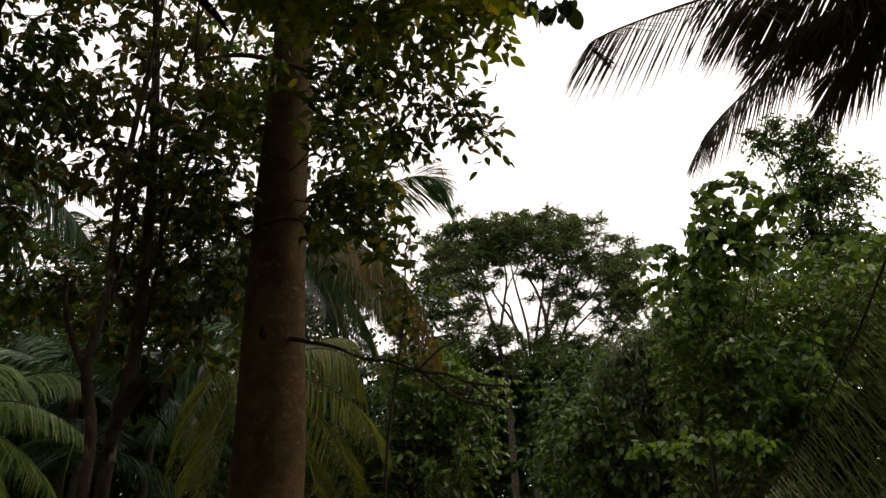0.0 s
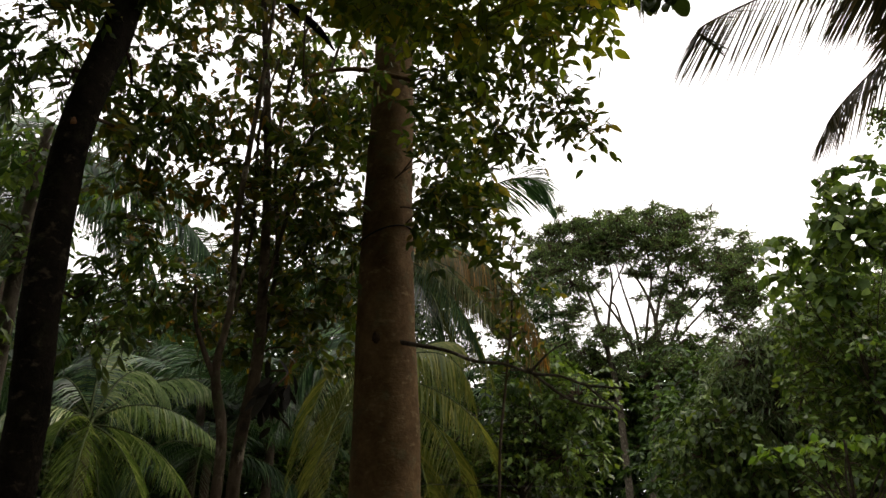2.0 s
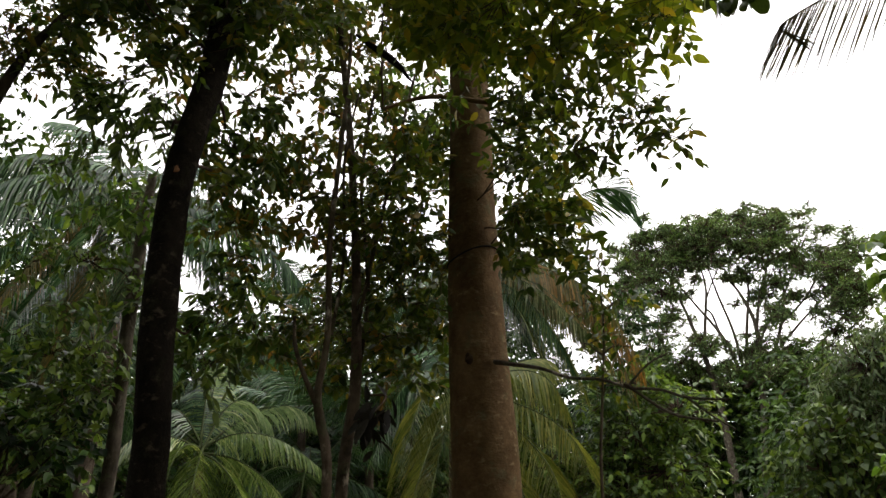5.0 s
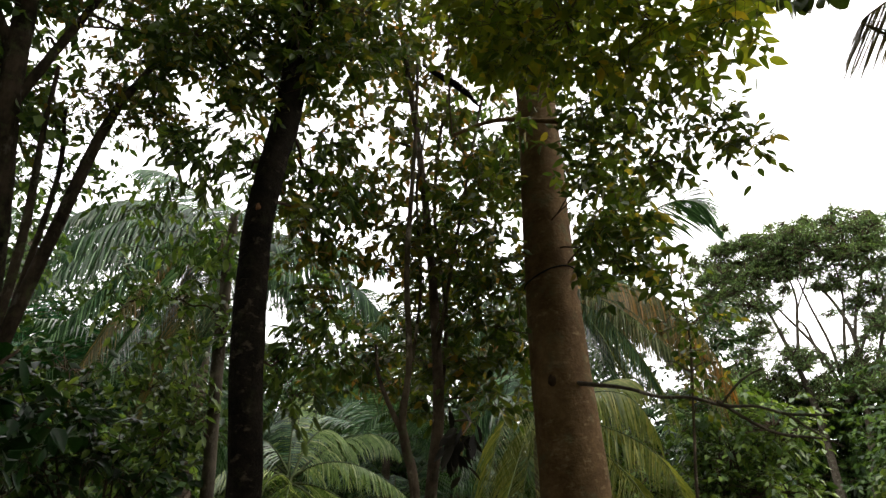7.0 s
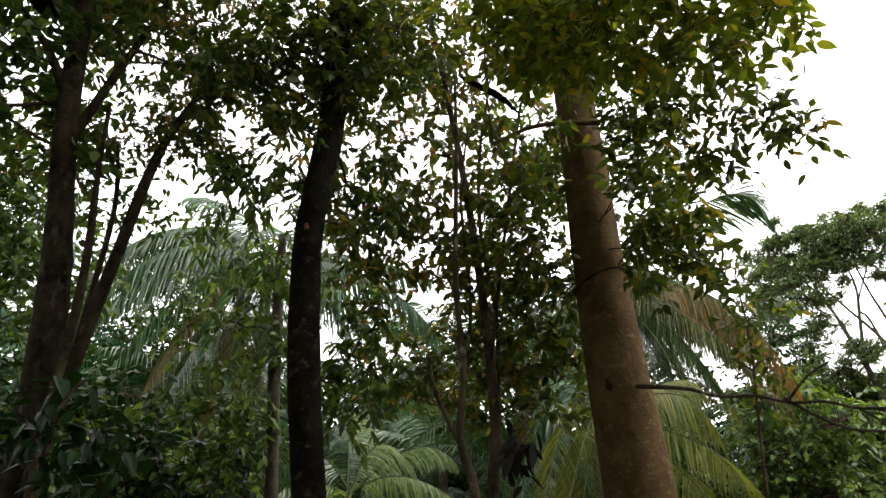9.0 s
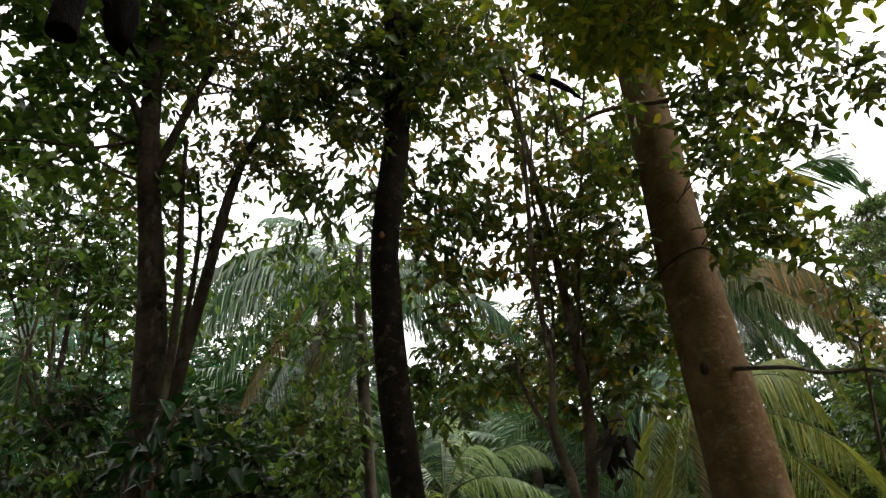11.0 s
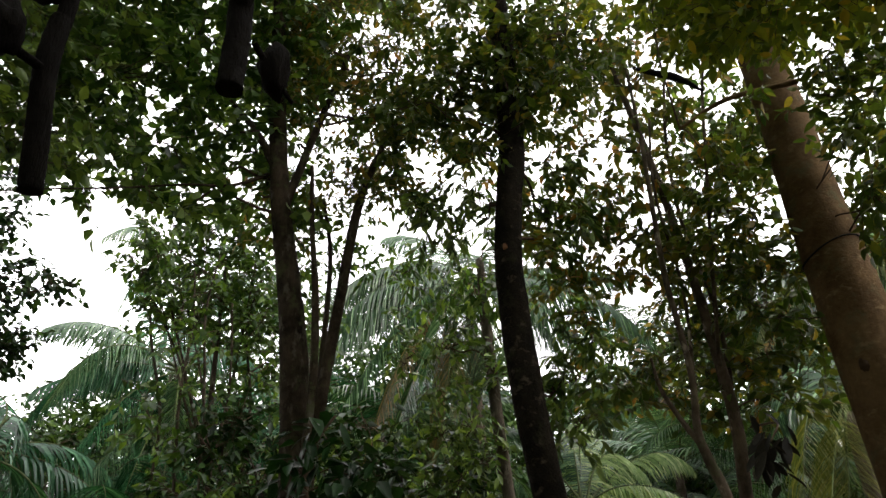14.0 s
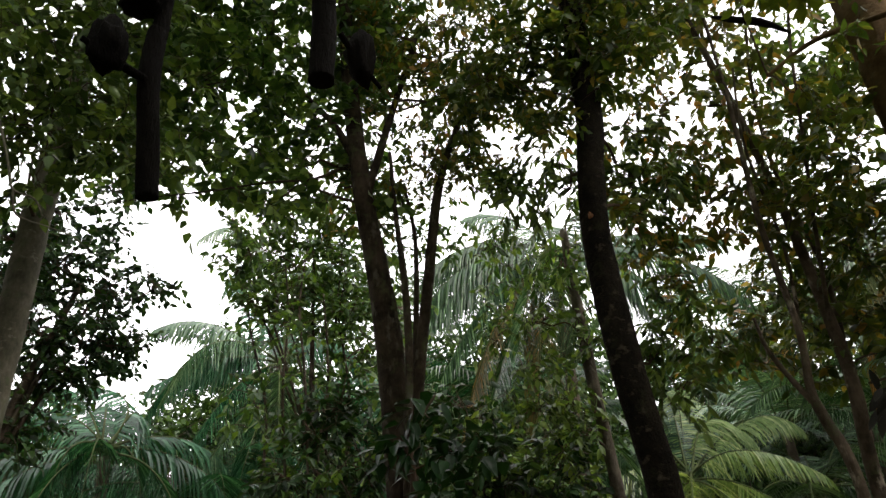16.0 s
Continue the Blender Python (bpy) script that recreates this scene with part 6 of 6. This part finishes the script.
# ---- marks on the trunks ----
knot_at = spot(*(-15.09, 13.64, 5.54))
kv, kf = lump(knot_at, 0.042, (0.8, 0.7, 1.15), 4)
part("knot", (kv, kf), KNOT, main_tree, "dark healed branch knot", smooth=True)
wire_h = STAND[2] + 5.85 * math.tan(radians(21.6))
row = spline(main_line, 8)
mid = row[np.abs(row[:, 2] - wire_h).argmin()]
loop = [(mid[0] + (mid[3] + 0.006) * math.cos(q), mid[1] + (mid[3] + 0.006) * math.sin(q), wire_h + 0.05 * math.cos(q) - 0.02 * math.sin(2 * q), 0.007) for q in np.linspace(0, 2 * math.pi, 25)]
part("wire_loop", tube(loop, 6, 2, cap=False), WIRE, main_tree, "thin black wire tied round the trunk", smooth=True)
sv, sf = lump(spot(*(-41.45, 26.95, 5.25)), 0.034, (0.8, 0.5, 1.2), 9)
part("cut_scar", (sv, sf), WOOD_CUT, dark_tree, "orange-pink scar of a cut branch", smooth=True)
part("dead_branch", tube(limb_line([(-13.09, 13.39, 5.59, 0.0216), (-9.33, 12.84, 5.18, 0.0149), (-6.75, 12.00, 5.18, 0.0135), (-4.24, 11.76, 4.88, 0.0121), (-1.98, 10.99, 4.87, 0.0108), (0.23, 10.78, 4.57, 0.0095), (2.39, 10.04, 4.57, 0.0095), (5.39, 9.73, 4.57, 0.0054)]), 8, 6, 0.08), BARK_GREY, main_tree, "long bare dead branch", smooth=True)
part("dead_branch", tube(limb_line([(-2.41, 11.36, 4.87, 0.0135), (1.00, 8.92, 4.87, 0.0108), (4.39, 8.15, 4.87, 0.0081)]), 6, 6, 0.08), BARK_GREY, main_tree, "long bare dead branch", smooth=True)
part("dead_branch", tube(limb_line([(-2.20, 11.08, 4.87, 0.0108), (-0.47, 12.73, 4.87, 0.0081), (1.20, 13.55, 4.87, 0.0054)]), 6, 5, 0.08), BARK_GREY, main_tree, "long bare dead branch", smooth=True)
part("dead_branch", tube(limb_line([(2.17, 10.13, 4.57, 0.0095), (3.97, 8.59, 4.57, 0.0068), (5.54, 7.47, 4.57, 0.0041)]), 6, 5, 0.08), BARK_GREY, main_tree, "long bare dead branch", smooth=True)
part("dead_branch", tube(limb_line([(-86.27, 26.73, 6.3, 0.004), (-81.27, 28.41, 6.3, 0.007), (-76.08, 29.68, 6.3, 0.009), (-70.4, 31.0, 6.35, 0.013), (-66.5, 31.5, 6.5, 0.018), (-62.6, 33.0, 6.56, 0.024)]), 6, 6, 0.08), BARK_BROWN, forked_tree, "long bare thin branch", smooth=True)
part("liana", tube(limb_line([(-94.23, 33.91, 5.20, 0.010), (-92.59, 30.85, 5.20, 0.010), (-91.62, 28.71, 5.19, 0.010), (-90.94, 27.07, 5.19, 0.010), (-89.42, 26.74, 5.19, 0.008), (-88.60, 25.57, 5.18, 0.006)]), 6, 6), BARK_PALE, pale_tree, "thin pale hanging liana", smooth=True)
part("liana", tube(limb_line([(-90.94, 27.07, 5.19, 0.008), (-90.35, 25.40, 5.19, 0.008), (-88.30, 25.02, 5.18, 0.006), (-86.26, 24.58, 5.17, 0.006), (-84.88, 23.56, 5.17, 0.004)]), 6, 6), BARK_PALE, pale_tree, "thin pale hanging liana", smooth=True)
cable = [(*spot(-12.8, 2.3, 5.8), 0.003), (*spot(-3, 2.3, 7.5), 0.003), (*spot(9, 2.2, 11), 0.003), (*spot(22, 2.2, 17.5), 0.003)]
cv, cf = tube(cable, 6, 8)
strung = new("wire", mesh_of("wire", cv, cf, WIRE, True))
tagged(strung, "thin dark wire strung from a trunk to the shrubs", "wire")
# dark brown branch; its near-black colour includes the shade of the leaves
part("broken_branch", tube(limb_line([(-26.65, 39.75, 4.95, 0.01), (-24.85, 38.98, 4.95, 0.03), (-22.67, 38.0, 4.94, 0.032), (-20.78, 36.52, 4.94, 0.008)]), 10, 6, 0.15), WOOD_DARK, saplings, "broken brown branch caught in the stems, coloured dark for leaf shade", smooth=True)

# ---- single large leaves ----
def leaf_mesh(name, kind, wide, mat):
    v, f = leaves(np.zeros((1, 3)), np.array([(0, 1.0, 0)]), np.array([(0, 0, 1.0)]), 1.0, wide, kind)
    return mesh_of(name, v, f, mat, True)


def hang_leaf(mesh, at, along, size, root, name="leaf"):
    ob = new(name, mesh)
    along = Vector(along).normalized()
    q = along.to_track_quat("Y", "Z")
    m = Matrix.LocRotScale(Vector(at) - root.location, q, Vector((size, size, size))) @ pose(0, 0, 0, 0, RNG.uniform(-50, 50), 0)
    ob.parent = root
    ob.matrix_local = m
    return ob


def heart_leaf(bend):
    """A broad heart-shaped leaf with basal lobes and a short tip, folded at the midrib."""
    q = np.linspace(0, math.pi, 9)
    u = 0.5 - 0.56 * np.cos(q) - 0.09 * np.exp(-((q - 0.5) / 0.35) ** 2)
    w = 0.52 * np.sin(q) ** 0.75 * (1.05 - 0.3 * q / math.pi)
    u[0], u[-1] = 0.02, 1.12
    rib = np.linspace(u[0], u[-1], 9)
    v = [(0, a, -bend * a * a) for a in rib] + [(b, a, 0.18 * b - bend * a * a) for a, b in zip(u, w)] + [(-b, a, 0.18 * b - bend * a * a) for a, b in zip(u, w)]
    f = [(k, k + 1, 10 + k, 9 + k) for k in range(8)] + [(k + 1, k, 18 + k, 19 + k) for k in range(8)]
    return mesh_of("leaf", v, f, LEAF_HEART, True)


HEART_MESH = [heart_leaf(b) for b in (0.05, 0.15, 0.28)]
heart_line = [spot(*q) for q in ((4.8, 42.8, 3.96), (8.3, 40.7, 3.96), (10.7, 39.6, 3.95), (13.0, 39.7, 3.95))]
part("twig", tube([(*q, 0.006 - 0.001 * k) for k, q in enumerate(heart_line)], 6, 6), TWIG, main_tree, smooth=True)
hs = spline(np.array(heart_line), 8)
for k in range(28):
    q = hs[min(len(hs) - 1, int(k / 28 * len(hs)))] + RNG.normal(0, 0.035, 3)
    hang_leaf(HEART_MESH[k % 3], q, (RNG.uniform(-0.7, 0.7), RNG.uniform(-0.5, 0.5), -0.9), RNG.uniform(0.085, 0.125), main_tree)
OVATE_MESH = [leaf_mesh("leaf", "ovate", 0.45, LEAF_SINGLE) for k in range(5)]
for b, e, a, r in MAIN_MID[:5]:
    c = spot(b, e, a)
    for k in range(max(8, int(60 * (r / 0.27) ** 2))):
        q = c + in_ball(1, r * 1.3)[0]
        hang_leaf(OVATE_MESH[k % 5], q, (RNG.uniform(-0.6, 1.0), RNG.uniform(-0.8, 0.6), RNG.uniform(-0.9, 0.1)), RNG.uniform(0.07, 0.115), main_tree)

VINE = [(-57.7, 11.8, 5.0, 0.22), (-59.5, 11.0, 5.0, 0.18), (-60.5, 9.3, 5.0, 0.16), (-56.0, 9.1, 5.0, 0.22), (-53.8, 8.5, 5.0, 0.18), (-57.1, 6.6, 5.0, 0.23)]
vine = thing("climbing_vine", (*spot(-57.0, 0, 5.6)[:2], 0), "climbing vine with big dark glossy leaves on a trunk", "vine")
vs = ground_line([(-59.00, 5.10, 5.34, 0.025), (-58.99, 9.31, 5.34, 0.021), (-58.16, 11.88, 5.34, 0.015), (-56.88, 13.60, 5.33, 0.011)])
part("stem", tube(vs, 8, 8, 0.05), TWIG, vine, smooth=True)
VINE_MESH = [leaf_mesh("leaf", shape, wide, LEAF_VINE) for shape, wide in (("heart", 0.6), ("lance", 0.34), ("ovate", 0.42), ("lance", 0.28), ("heart", 0.5))]
pool = spline(vs, 8)
for b, e, a, r in VINE:
    c = spot(b, e, a)
    near = pool[np.linalg.norm(pool[:, :3] - c, axis=1).argmin()]
    part("stem", tube([(*near[:3], 0.008), (*(near[:3] * 0.5 + c * 0.5 + (0, 0, 0.06)), 0.006), (*c, 0.004)], 6, 5), TWIG, vine, smooth=True)
    for k in range(int(7 + 80 * r)):
        q = c + in_ball(1, r * 1.1)[0]
        hang_leaf(VINE_MESH[k % 5], q, (RNG.uniform(-0.9, 0.9), RNG.uniform(-0.9, 0.5), RNG.uniform(-1.1, 0.1)), RNG.uniform(0.11, 0.21), vine)

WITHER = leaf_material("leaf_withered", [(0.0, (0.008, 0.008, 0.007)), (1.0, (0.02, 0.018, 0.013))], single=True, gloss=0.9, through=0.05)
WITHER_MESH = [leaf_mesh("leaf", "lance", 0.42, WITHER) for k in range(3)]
bunch = spot(*(-23.0, 8.1, 4.95))
part("stem", tube([(*spot(-23.6, 10.5, 6.0), 0.01), (*(bunch + (0, 0.2, 0.25)), 0.008), (*(bunch + (0, 0, 0.1)), 0.006)], 6, 5), TWIG, saplings, smooth=True)
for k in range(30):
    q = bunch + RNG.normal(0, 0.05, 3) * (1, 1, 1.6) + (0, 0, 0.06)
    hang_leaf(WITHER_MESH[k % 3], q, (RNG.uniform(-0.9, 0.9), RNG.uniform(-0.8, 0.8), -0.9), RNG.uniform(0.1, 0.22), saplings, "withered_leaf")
